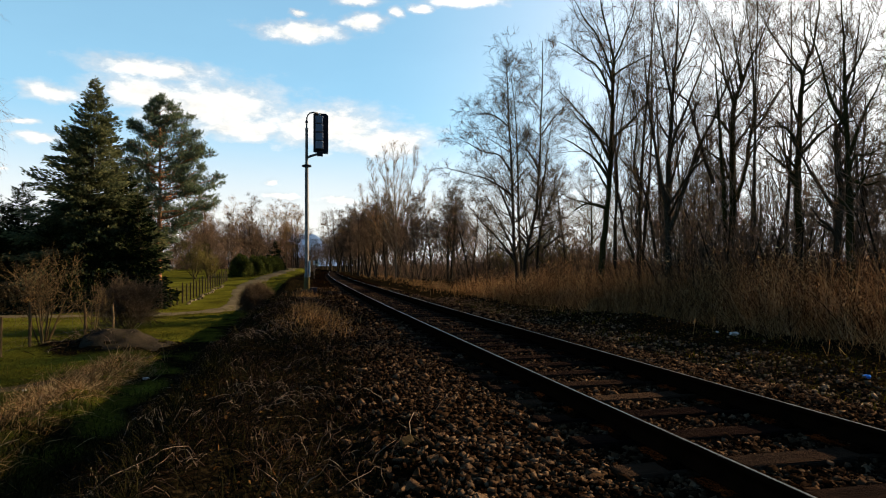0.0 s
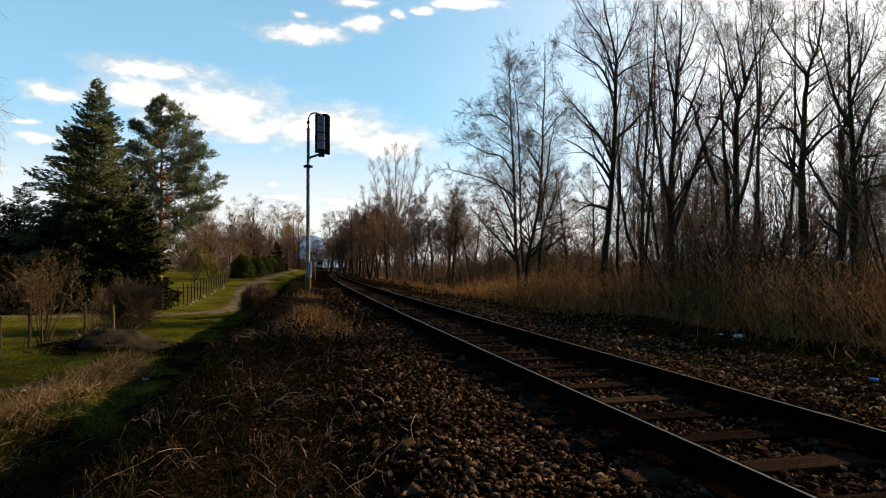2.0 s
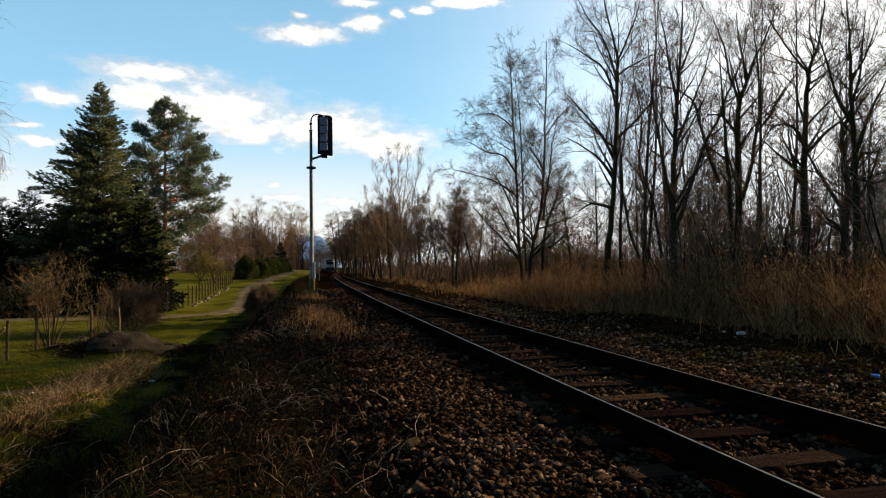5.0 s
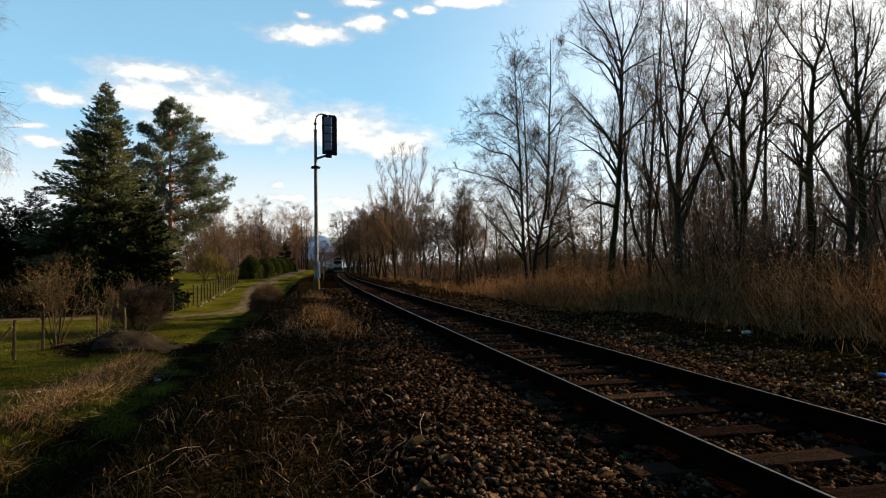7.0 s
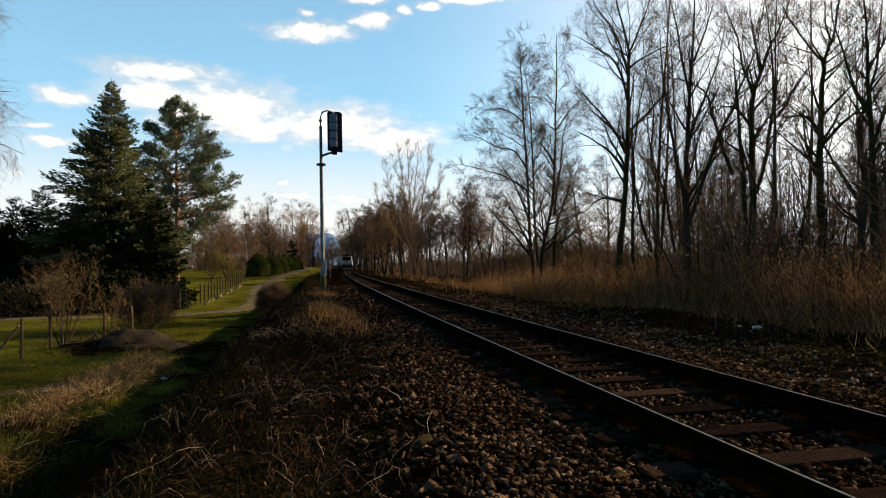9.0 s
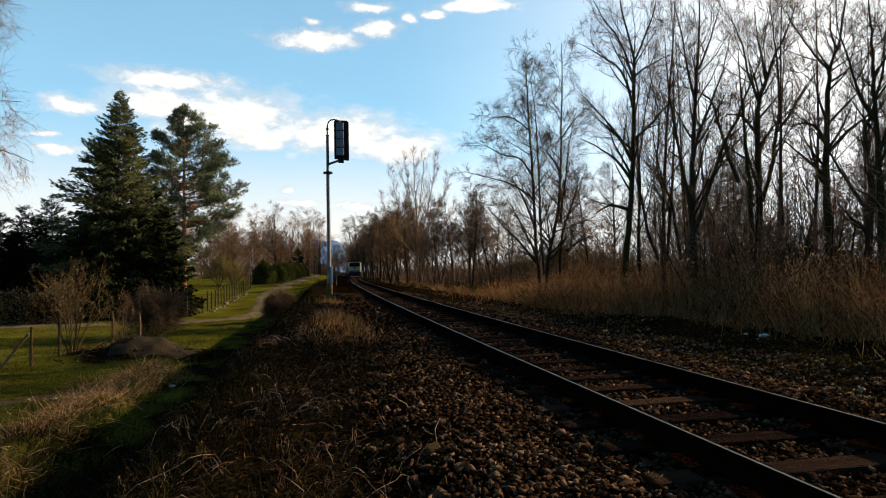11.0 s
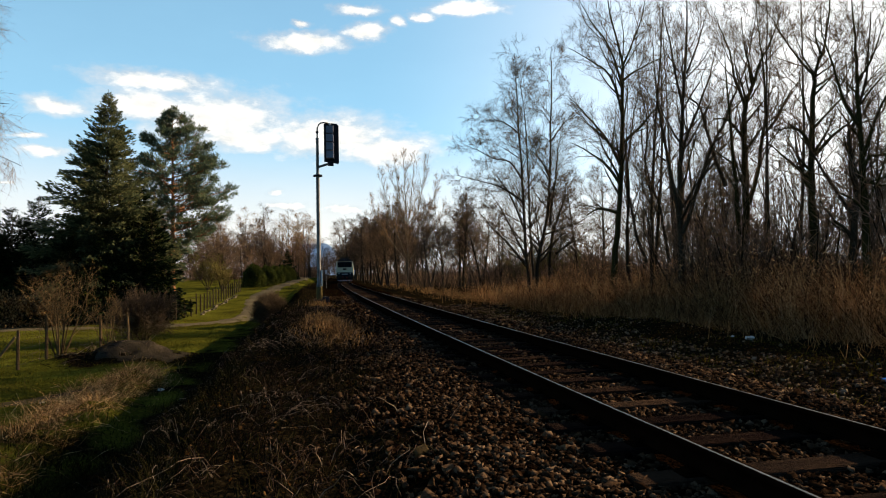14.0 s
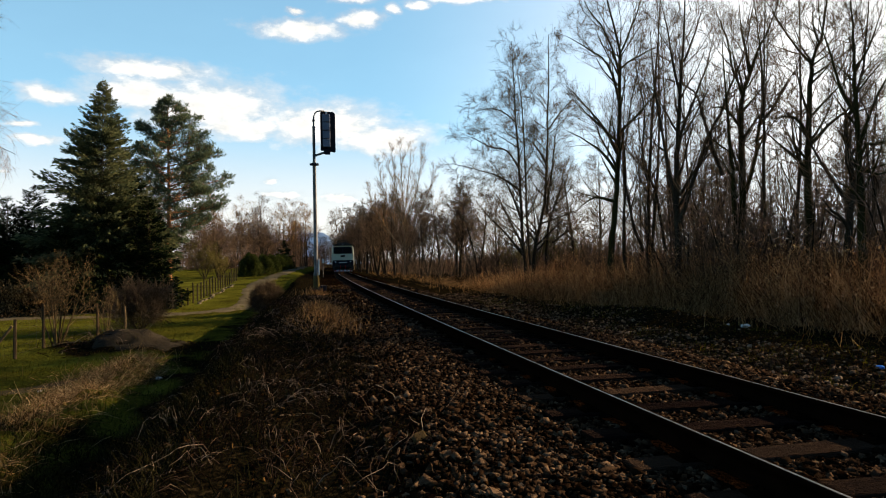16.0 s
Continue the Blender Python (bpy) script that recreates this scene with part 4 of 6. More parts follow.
tree_at(grown_tree(22, [[(0.07, 1.49), (0.13, 3.18), (0.16, 4.67), (0.39, 7.65), (0.55, 9.63), (0.75, 11.6), (0.91, 13.58)], [(-0.13, 2.07), (-0.49, 3.15), (-0.7, 4.46), (-0.85, 5.6), (-0.69, 7.23), (-0.47, 8.72), (-0.1, 10.2), (0.07, 11.69)], [(-0.95, 1.51), (-0.92, 3.47), (-0.78, 5.47), (-0.89, 7.24), (-1.23, 8.54)], [(0.81, 2.05), (0.61, 3.66), (0.44, 4.66), (0.09, 5.67), (-0.17, 7.19), (-0.18, 8.95)], [(0.21, 4.92), (-0.07, 6.18), (0.09, 8.17), (-0.22, 10.21), (-0.3, 12.24)]], 0.14), 14.06, 26.5, "leafless tree with several stems from one stool")
tree_at(grown_tree(23, [[(0.0, 1.51), (0.01, 3.0), (0.02, 4.33), (0.1, 6.32), (0.22, 7.86), (0.38, 9.61), (0.47, 11.15), (0.55, 12.92)], [(0.1, 3.11), (0.43, 4.13), (0.82, 5.27), (1.23, 6.45), (1.64, 7.17), (2.0, 8.11), (2.46, 9.18), (2.75, 10.39), (2.98, 11.86)], [(-0.02, 3.23), (-0.12, 4.56), (-0.31, 5.68), (-0.47, 6.81), (-0.64, 7.94), (-0.77, 9.53), (-0.8, 11.11)], [(1.69, 4.89), (1.29, 6.33), (1.05, 7.45), (0.76, 8.35), (0.03, 8.85), (-0.68, 9.07)], [(0.1, 6.1), (0.41, 7.06), (0.8, 8.02), (1.27, 9.28), (1.56, 10.56)], [(0.24, 8.08), (0.0, 9.44), (-0.18, 10.8), (-0.41, 11.96)], [(0.4, 9.39), (0.85, 10.44), (1.24, 11.7)]], 0.185), 13.68, 23.28, edge_tree)
tree_at(grown_tree(24, [[(0.0, 1.49), (0.07, 2.88), (0.11, 3.9), (0.12, 5.34), (0.16, 6.99), (0.25, 7.8), (0.51, 8.42), (0.76, 9.21), (1.14, 9.92), (1.48, 10.88)], [(0.21, 4.0), (0.54, 5.1), (0.7, 6.31), (0.86, 7.21), (0.85, 8.95), (0.75, 10.19), (0.69, 11.64)], [(-0.14, 2.07), (-0.16, 4.13), (-0.27, 6.0), (-0.33, 7.66), (-0.39, 9.34)], [(0.21, 7.7), (-0.07, 8.46), (-0.2, 9.52), (-0.46, 10.4), (-0.73, 11.29)], [(0.47, 8.35), (0.36, 9.23), (0.23, 10.07), (0.18, 11.12)], [(0.15, 6.37), (-0.25, 7.03), (-0.63, 7.28), (-1.11, 7.13)], [(0.72, 6.41), (1.22, 7.07), (1.59, 7.83), (1.96, 8.38)]], 0.185, bark="bark_green"), 14.98, 21.25, edge_tree)
tree_at(grown_tree(25, [[(0.0, 1.5), (0.06, 3.17), (0.09, 4.7), (0.13, 6.61), (0.19, 8.51), (0.25, 10.42), (0.3, 11.57)]], 0.08, reach=0.16), 14.69, 19.61, "slim straight leafless young tree")
tree_at(grown_tree(26, [[(0.0, 1.48), (0.03, 2.74), (0.01, 4.04), (0.05, 5.15), (0.11, 6.44), (0.21, 7.73), (0.23, 8.06), (0.49, 8.79), (0.66, 9.59), (0.81, 10.94)], [(0.21, 7.99), (-0.05, 8.42), (-0.44, 9.06), (-0.76, 9.73), (-1.13, 10.59)], [(0.14, 5.38), (0.53, 5.82), (0.88, 6.16), (1.21, 6.41), (1.4, 7.18), (1.48, 8.07)], [(0.06, 5.67), (-0.18, 6.2), (-0.51, 6.41), (-0.89, 6.38), (-1.16, 6.6)], [(0.02, 4.22), (-0.21, 4.8), (-0.36, 5.56), (-0.42, 6.51)], [(0.44, 8.71), (0.3, 9.39), (0.34, 10.12)]], 0.175, bark="bark_green"), 15.75, 18.77, edge_tree)
tree_at(grown_tree(27, [[(0.03, 1.49), (0.11, 2.63), (0.23, 3.81), (0.14, 4.83), (0.1, 5.72), (0.28, 6.09), (0.51, 6.98), (0.68, 7.97), (0.78, 9.29)], [(0.1, 3.23), (-0.32, 3.99), (-0.68, 4.75), (-0.97, 5.37), (-1.51, 6.25)], [(0.13, 2.3), (-0.08, 2.78), (-0.44, 3.14), (-0.72, 3.67)]], 0.14), 15.51, 16.99, edge_tree)
tree_at(grown_tree(28, [[(0.03, 1.34), (0.03, 2.58), (0.02, 3.39), (0.02, 5.0), (-0.02, 6.29), (-0.02, 7.43), (-0.04, 8.41), (-0.07, 9.72)], [(-0.06, 5.85), (-0.29, 6.34), (-0.48, 7.02), (-0.63, 7.74), (-0.8, 8.44), (-0.85, 9.25)], [(0.0, 4.16), (0.21, 4.13), (0.48, 4.04), (0.79, 4.12)], [(0.02, 4.64), (0.23, 4.89), (0.57, 4.93), (0.94, 5.13)], [(0.06, 4.91), (0.25, 5.53), (0.43, 6.07), (0.72, 6.66), (0.99, 7.4)], [(-0.01, 7.1), (0.28, 7.53), (0.49, 8.13), (0.71, 8.88)]], 0.16, bark="bark_green"), 15.1, 16.0, edge_tree)
tree_at(grown_tree(31, [[(-0.03, 1.34), (-0.17, 2.79), (-0.22, 5.49), (-0.31, 8.2), (-0.43, 10.91), (-0.49, 12.96), (-0.56, 15.07)], [(0.27, 1.44), (0.15, 3.79), (0.09, 6.15), (0.04, 9.2), (-0.08, 11.58), (-0.35, 13.7)], [(-0.29, 7.35), (-0.98, 8.39), (-1.92, 8.67), (-2.83, 9.15), (-3.91, 9.7)], [(-0.28, 6.0), (-1.44, 6.81), (-2.45, 7.19), (-4.36, 7.73)], [(-0.25, 4.31), (-1.11, 6.6), (-2.1, 7.86)], [(-0.18, 2.12), (-1.17, 3.42), (-2.16, 4.46), (-2.96, 5.5)], [(-0.38, 10.06), (-1.27, 10.78), (-2.12, 10.99), (-3.08, 10.7)], [(-0.11, 2.45), (-0.72, 3.81), (-1.37, 5.18), (-1.86, 6.05)]], 0.15, reach=0.21, angle=50, lift=0.03, twigs=(6, 5, 2), per_metre=2.4, fine=0.0070, clear=0.2), 11.94, 37.13, feathery)
tree_at(grown_tree(32, [[(-0.03, 1.34), (0.16, 2.76), (0.48, 4.08), (0.77, 5.73), (0.91, 8.05), (1.03, 10.7), (1.13, 13.03), (1.17, 15.1)], [(0.72, 1.43), (0.9, 3.74), (1.24, 4.72), (1.72, 6.03), (1.77, 6.86), (1.56, 7.76)], [(1.07, 2.74), (1.93, 3.32), (2.96, 3.69)], [(0.84, 4.4), (0.89, 5.4), (1.19, 7.04), (1.38, 8.69), (1.74, 10.34)], [(0.96, 7.05), (0.39, 8.24), (-0.09, 8.76), (-0.42, 8.94)], [(1.03, 9.37), (1.74, 10.34), (2.33, 10.97)]], 0.16, reach=0.21, angle=50, lift=0.03, twigs=(6, 5, 2), per_metre=2.4, fine=0.0070, clear=0.2), 12.22, 36.51, feathery)

rw = random.Random(8)
young = [bare_tree(41 + k, (11, 13, 9, 12)[k], (0.06, 0.08, 0.05, 0.07)[k], clear=0.15, count=13, reach=0.28, twigs=(3, 3, 2), fine=0.0095, angle=38, lite=True) for k in range(4)]
for k in range(112):
    y = rw.uniform(2, 66)
    x = rw.uniform(14.5, 20) + rw.random() ** 1.4 * 30 + max(0, 14 - y) * 0.5
    x += 38 * (x < 0.56 * y)
    t = young[k % 4]
    s = rw.uniform(0.7, 1.3)
    c = place(t, x, y, rw.uniform(0, 360), s) if k < 4 else copy_at(t, x, y, rw.uniform(0, 360), s)
    tagged(c, "thin leafless young tree in the wood", "tree", "young trees in the wood")

# unseen trees that carry the wood on, added to shade the foreground
for k in range(34):
    x = rw.uniform(19, 38)
    y = 0.32 * x + rw.uniform(-9, 5)
    tagged(copy_at(young[k % 4], x, min(y, x - 2.5), rw.uniform(0, 360), rw.uniform(0.8, 1.35)), "thin leafless young tree in the wood", "tree", "young trees in the wood")

for k, (x, y, s) in enumerate(((14.6, 29.5, 1.1), (16.4, 30.5, 1.25), (17.4, 33.5, 1.2), (18.2, 31.0, 1.3), (19.8, 34.5, 1.25), (20.6, 33.0, 1.15), (19.0, 28.5, 1.2))):
    tagged(copy_at(young[k % 4], x, y, 50 * k, s), "thin leafless young tree in the wood", "tree", "young trees in the wood")

# trees and shrubs further along the line
BROAD_HIGH = (11.5, 10, 13, 9)
broad = [bare_tree(61 + k, BROAD_HIGH[k], (0.17, 0.15, 0.19, 0.13)[k], clear=0.2, count=(24, 14, 26, 14)[k], reach=0.38, angle=52, lift=0.06, twigs=(6, 5, 2), fine=0.0115, twig=("twig", "twig_red", "twig", "twig_red")[k], lite=True, stems=(1, 2, 1, 2)[k], splay=0.16) for k in range(4)]
spots = []
for k in range(32):
    y = 72 + 5.5 * k + rw.uniform(-4.5, 4.5)
    spots.append((9.5 + float(bend(y)) + rw.random() ** 1.6 * 11 + max(0, 96 - y) * 0.22, y, rw.uniform(0.75, 0.95) + 0.0058 * (y - 72)))
for k in range(14):
    y = 115 + 12 * k + rw.uniform(-3, 3)
    spots.append((-8 + float(bend(y)) - rw.random() * 30, y, rw.uniform(0.6, 0.95)))
spots += [(rw.uniform(22, 50), rw.uniform(24, 60), rw.uniform(0.85, 1.1)) for _ in range(12)]
for k in range(11):
    y = 235 + 15 * k
    spots.append((3.06 + float(bend(y)) + rw.uniform(6.0, 22), y, rw.uniform(1.5, 2.0)))
spots += [(3.06 + float(bend(y)) + rw.uniform(5.0, 9), y, rw.uniform(1.3, 1.7)) for y in (300, 325, 345, 370, 395)]
spots += [(3.06 + float(bend(y)) + rw.uniform(6.5, 9), y, rw.uniform(1.15, 1.4)) for y in (165, 178, 190, 204, 218, 232, 248, 262, 280)]
spots += [(-70 + 11 * k, rw.uniform(420, 470), rw.uniform(0.95, 1.25)) for k in range(10)]
spots += [(-8 - 2.0 * k + rw.uniform(-1, 1), rw.uniform(100, 150), rw.uniform(0.75, 0.95)) for k in range(18)] + [(-5.5 - 2.2 * k + rw.uniform(-1, 1), rw.uniform(125, 175), rw.uniform(0.8, 1.05)) for k in range(12)]
spots += [(40 + 14 * k + rw.uniform(-4, 4), rw.uniform(95, 130), rw.uniform(0.6, 0.9)) for k in range(12)]
spots += [(-14 + 2.6 * k + rw.uniform(-1, 1), rw.uniform(300, 380), rw.uniform(0.5, 0.62)) for k in range(9)]
spots += [(-26 + 2.5 * k, rw.uniform(225, 260), rw.uniform(1.0, 1.3)) for k in range(8)]
for k, (x, y, s) in enumerate(spots):
    t = broad[k % 4]
    c = place(t, x, y, rw.uniform(0, 360), s) if k < 4 else copy_at(t, x, y, rw.uniform(0, 360), s)
    tagged(c, "bushy leafless tree beside the line", "tree", "trees along the line")
shrub = [bare_tree(66 + k, (4.2, 3.2, 5.0)[k], 0.05, clear=0.08, count=6, reach=0.4, angle=35, twigs=(3, 3, 1), fine=0.0085, twig=("twig_red", "twig", "twig_red")[k], lite=True, stems=4, name="shrub") for k in range(3)]
spots = [(rw.uniform(12.5, 24), rw.uniform(16, 36)) for _ in range(24)] + [(rw.uniform(14.5, 30), rw.uniform(13, 40)) for _ in range(52)] + [(11.5 + float(bend(y)) + rw.uniform(0, 5), y) for y in (rw.uniform(56, 190) for _ in range(20))] + [(rw.uniform(-42, -10), rw.uniform(92, 122)) for _ in range(20)] + [(-8 - 1.35 * q, rw.uniform(108, 128)) for q in range(32)] + [(rw.uniform(20, 75), rw.uniform(62, 96)) for _ in range(28)] + [(rw.uniform(20, 190), rw.uniform(110, 140)) for _ in range(10)] + [(-6.5 + float(bend(y)) - rw.uniform(0, 9), y) for y in (rw.uniform(125, 260) for _ in range(16))]
for k, (x, y) in enumerate(spots):
    s = rw.uniform(0.6, 1.05) * (1.1 if 24 <= k < 76 else 1.0)
    c = place(shrub[k % 3], x, y, rw.uniform(0, 360), s) if k < 3 else copy_at(shrub[k % 3], x, y, rw.uniform(0, 360), s)
    tagged(c, "leafless shrub with many thin brown stems", "shrub", "shrubs along the line")
for k, (x, y, q) in enumerate(((13.6, 22.6, 1.1), (15.0, 24.0, 1.25), (14.6, 20.4, 1.15), (16.2, 23.0, 1.3), (17.2, 25.5, 1.3), (15.8, 21.2, 1.2), (15.2, 18.4, 1.1), (17.0, 19.6, 1.2))):
    tagged(copy_at(shrub[(0, 2)[k % 2]], x, y, 70 * k, q), "tall leafless shrub under the trees of the wood", "shrub", "shrubs along the line")
tree_at(grown_tree(71, [[(0.0, 1.0), (0.1, 5.0), (0.0, 9.0), (-0.2, 13.5), (-0.3, 17.6)], [(0.0, 3.6), (-1.3, 7.2), (-2.5, 11.0), (-3.3, 14.8)], [(0.0, 4.6), (1.2, 8.8), (2.1, 12.8), (2.7, 16.4)], [(0.0, 6.0), (-0.7, 10.5), (-1.5, 16.6)], [(0.1, 4.8), (1.9, 8.2), (3.4, 11.2), (4.2, 14.0)], [(0.0, 7.0), (0.6, 11.5), (1.2, 17.2)], [(0.0, 3.2), (-2.0, 6.0), (-3.6, 8.8), (-4.6, 11.6)], [(0.1, 3.4), (2.4, 6.2), (4.2, 8.6), (5.0, 10.6)], [(-0.1, 8.0), (-1.0, 11.5), (-2.3, 15.6)]], 0.135, reach=0.2, angle=22, lift=0.08, twigs=(5, 3, 2), twig="twig_pale", bark="bark_poplar", fine=0.0085, per_metre=1.7, wander=0.03), 10.6, 84.5, "tall pale leafless poplar above the other trees")
oak_like = "spreading leafless brown tree beside the line"
for k, (turn, far, top) in enumerate(((11.8, 74, 7.1), (13.7, 70, 5.8), (10.3, 79, 6.1), (8.6, 82, 5.7), (6.3, 92, 5.8), (4.8, 100, 6.0), (5.5, 97, 5.2), (15.3, 66, 5.0), (12.7, 83, 6.2), (3.9, 118, 5.3), (3.3, 140, 4.9), (7.4, 95, 5.5), (1.5, 215, 4.4), (2.2, 190, 4.7))):
    x, y = far * math.sin(radians(turn)), far * math.cos(radians(turn))
    high = far * math.tan(radians(top)) + EYE - float(ground(x, y))
    tagged(copy_at(broad[k % 4], x, y, 77 * k, high / BROAD_HIGH[k % 4] * 1.04), oak_like, "tree", "trees along the line")

willow = bare_tree(75, 5.2, 0.05, clear=0.05, count=9, reach=0.4, angle=32, twigs=(5, 4, 2), twig="twig_olive", fine=0.012, lite=True, stems=7, splay=0.5, name="shrub")
for k, (x, y, q) in enumerate(((21.5, 61.0, 1.1), (24.0, 64.0, 1.05), (19.5, 66.0, 0.75), (27.0, 66.0, 0.8), (-10.6, 71.0, 0.6), (-12.5, 74.0, 0.8))):
    c = place(willow, x, y, 50 * k, q) if k == 0 else copy_at(willow, x, y, 50 * k, q)
    tagged(c, "dense olive-brown leafless willow bush", "shrub", "willow bushes")

# ---- conifers and gardens on the left ----
tree_at(conifer(81, 15.1, 5.2, 0.24, "spruce", droop=0.45, density=1.5, size=0.38, uneven=0.42, taper=0.95, low=0.27), -14.0, 44.7, "tall dense spruce with brownish-green drooping boughs", category="spruce")
tree_at(conifer(89, 8.6, 3.0, 0.16, "shaded_conifer", droop=0.5, density=1.2, size=0.34), -11.6, 44.6, "bushy young spruce beside the lane", category="spruce")
tree_at(pine_tree(82, 14.7, 0.22), -11.15, 50.9, "tall pine with an orange trunk and open bluish-green crown", category="pine")
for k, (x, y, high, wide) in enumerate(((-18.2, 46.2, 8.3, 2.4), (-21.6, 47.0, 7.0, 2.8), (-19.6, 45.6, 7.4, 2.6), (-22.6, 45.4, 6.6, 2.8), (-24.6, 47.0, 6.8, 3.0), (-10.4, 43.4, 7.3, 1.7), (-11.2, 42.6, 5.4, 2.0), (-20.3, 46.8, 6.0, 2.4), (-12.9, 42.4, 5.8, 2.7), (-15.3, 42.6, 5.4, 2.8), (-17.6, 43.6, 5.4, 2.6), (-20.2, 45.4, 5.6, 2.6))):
    tree_at(conifer(120 + k, high, wide, 0.15, "shaded_conifer", droop=0.35, density=1.1, size=0.34, low=0.0, taper=0.6), x, y, "dense green spruce with shade put into its needle colour", category="spruce", group="dark spruces by the lane")
for k, (x, y, s) in enumerate(((-8.0, 77, 1.12), (-6.9, 81, 1.0), (-6.2, 85, 0.98), (-5.6, 89.5, 0.92), (-5.1, 94, 0.9))):
    tree_at(leafy_bush(90 + k, 1.12, 1.12, 2.1, 9000, "hedge", "hedge_bush", size=0.15, power=2.2, lumps=0.6), x, y, "rounded clipped evergreen bush", 0, s, "bush", "row of clipped bushes")
tree_at(conifer(98, 4.4, 1.7, 0.1, "shaded_conifer", droop=0.3, low=0.02), -5.4, 97, "small dark spruce behind the clipped bushes", category="spruce")
tree_at(leafy_bush(99, 2.6, 0.9, 1.7, 4500, "dry", "beech_hedge", power=3), -17.6, 40.4, "brown beech hedge with dead leaves", 0, 1, "hedge")
garden = [bare_tree(101 + k, (8, 7, 12)[k], 0.12, clear=0.15, count=14, reach=0.45, angle=50, twigs=(5, 5, 2), fine=0.010, twig=("twig_red", "twig", "twig_pale")[k], lite=True) for k in range(3)]
for k in range(42):
    y = rw.uniform(76, 150) if k < 22 else rw.uniform(135, 165)
    x = rw.uniform(-42, -8.5) if y < 100 else rw.uniform(-50, -7)
    x = min(x, -9.5 - (100 - y) * 0.1) if y < 100 else x
    s = rw.uniform(0.7, 1.0) * (1.2 if y > 100 else 0.75)
    if k >= 22:
        x, s = rw.uniform(-30, -3.0), rw.uniform(0.9, 1.35)
    c = place(garden[k % 3], x, y, rw.uniform(0, 360), s) if k < 3 else copy_at(garden[k % 3], x, y, rw.uniform(0, 360), s)
    tagged(c, "leafless garden tree behind the lane", "tree", "garden trees")
for x, y, s in ((-3.4, 138, 1.05), (-4.6, 150, 1.2), (-5.6, 143, 1.1), (-6.8, 158, 1.25), (-8.4, 146, 1.1), (-10.2, 155, 1.2)):
    tagged(copy_at(garden[2], x, y, 37 * x, s), "leafless garden tree behind the lane", "tree", "garden trees")
tree_at(bare_tree(111, 20, 0.2, clear=0.35, count=60, reach=0.19, angle=48, lift=-0.17, twigs=(9, 7, 2), twig="twig_pale", fine=0.0055, spindle=0.4, wander=0.03), -14.7, 25.6, "pale leafless weeping birch", category="birch")
tree_at(bare_tree(112, 2.6, 0.026, clear=0.35, count=6, reach=0.32, angle=36, twigs=(3, 2, 1), twig="twig_tan", bark="twig_tan", fine=0.0055, stems=12, splay=0.34, name="shrub", wander=0.035), -8.3, 22.5, "bare tan garden shrub with many upright stems", 0, 1, "shrub")
tree_at(bare_tree(113, 1.9, 0.022, clear=0.2, count=4, reach=0.35, angle=32, twigs=(2, 2, 1), twig="twig_tan", bark="twig_tan", fine=0.006, stems=6, splay=0.3, name="shrub", wander=0.035), -7.7, 25.2, "thin bare shrub against the wire fence", 0, 1, "shrub")
tree_at(bare_tree(114, 1.9, 0.02, clear=0.03, count=12, reach=0.5, angle=55, twigs=(5, 5, 5), twig="twig", fine=0.010, stems=14, name="shrub", lite=True), -2.95, 36.4, "dense rounded dark brown thicket beside the lane", 0, 0.68, "thicket")
tree_at(bare_tree(115, 1.7, 0.02, clear=0.05, count=9, reach=0.5, angle=45, twigs=(5, 5, 3), twig="twig", fine=0.010, stems=10, name="shrub", lite=True), -7.6, 29.5, "dense dark shrub by the wire fence", 0, 1, "shrub")


# ---- fences ----
def wire_fence(points, height, label, mesh_step=0.25, timber="wood"):
    """Posts with strained wires and netting between them."""
    fence = tagged(new("wire_fence"), label, "fence")
    pts = [Vector((x, y, float(ground(x, y)))) for x, y in points]
    for k, p in enumerate(pts):
        h = height * (1 + 0.12 * math.sin(k * 2.3))
        ob = part("post", rod([(0, 0, -0.3), (0.01, 0, h * 0.6), (0.02 * math.sin(k), 0, h)], [0.05, 0.045, 0.04], 7), M[timber], fence)
        ob.matrix_basis = Matrix.Translation(p)
    net = Tubes()
    for a, b in zip(pts, pts[1:]):
        n = max(2, int((b - a).length / mesh_step))
        for h in np.arange(0.1, 0.96, 0.17):
            net.add([a + Vector((0, 0, h * height)), (a + b) / 2 + Vector((0, 0, h * height - 0.02)), b + Vector((0, 0, h * height))], (0.0025, 0.0025, 0.0025), 3)
        for i in range(n):
            q = a + (b - a) * i / n
            net.add([q + Vector((0, 0, 0.05)), q + Vector((0, 0, 0.93 * height))], (0.0018, 0.0018), 3)
    part("netting", net.mesh("netting", M["wire"]), None, fence, "rusty wire netting")
    return fence


wire_fence([(-13.5, 18.5), (-11.0, 19.6), (-8.8, 20.8), (-8.5, 22.0), (-7.9, 25.0), (-7.6, 27.2), (-8.3, 31.0), (-9.0, 35.5)], 1.3, "old wire netting fence on leaning timber posts")
wire_fence([(-10.6, 38.9), (-10.0, 40.1), (-9.5, 41.2), (-9.1, 42.4), (-8.85, 43.7), (-8.7, 45.0)] + [(float(np.interp(y, (46, 48.5, 51, 56, 66), (-8.6, -8.55, -8.6, -8.6, -8.6))), y) for y in np.arange(46.2, 70, 1.35)], 1.25, "garden wire fence on dark thin posts along the lane", 0.3, "bark")
brace = tagged(new("fence_brace"), "leaning timber brace against a fence post", "brace")
part("strut", rod([(-0.8, 0, -0.1), (0, 0, 0.95)], 0.04, 7), M["wood"], brace)
place(brace, -8.9, 20.9)

edging = tagged(new("stone_edging"), "row of pale rough stones along the garden fence", "edging")
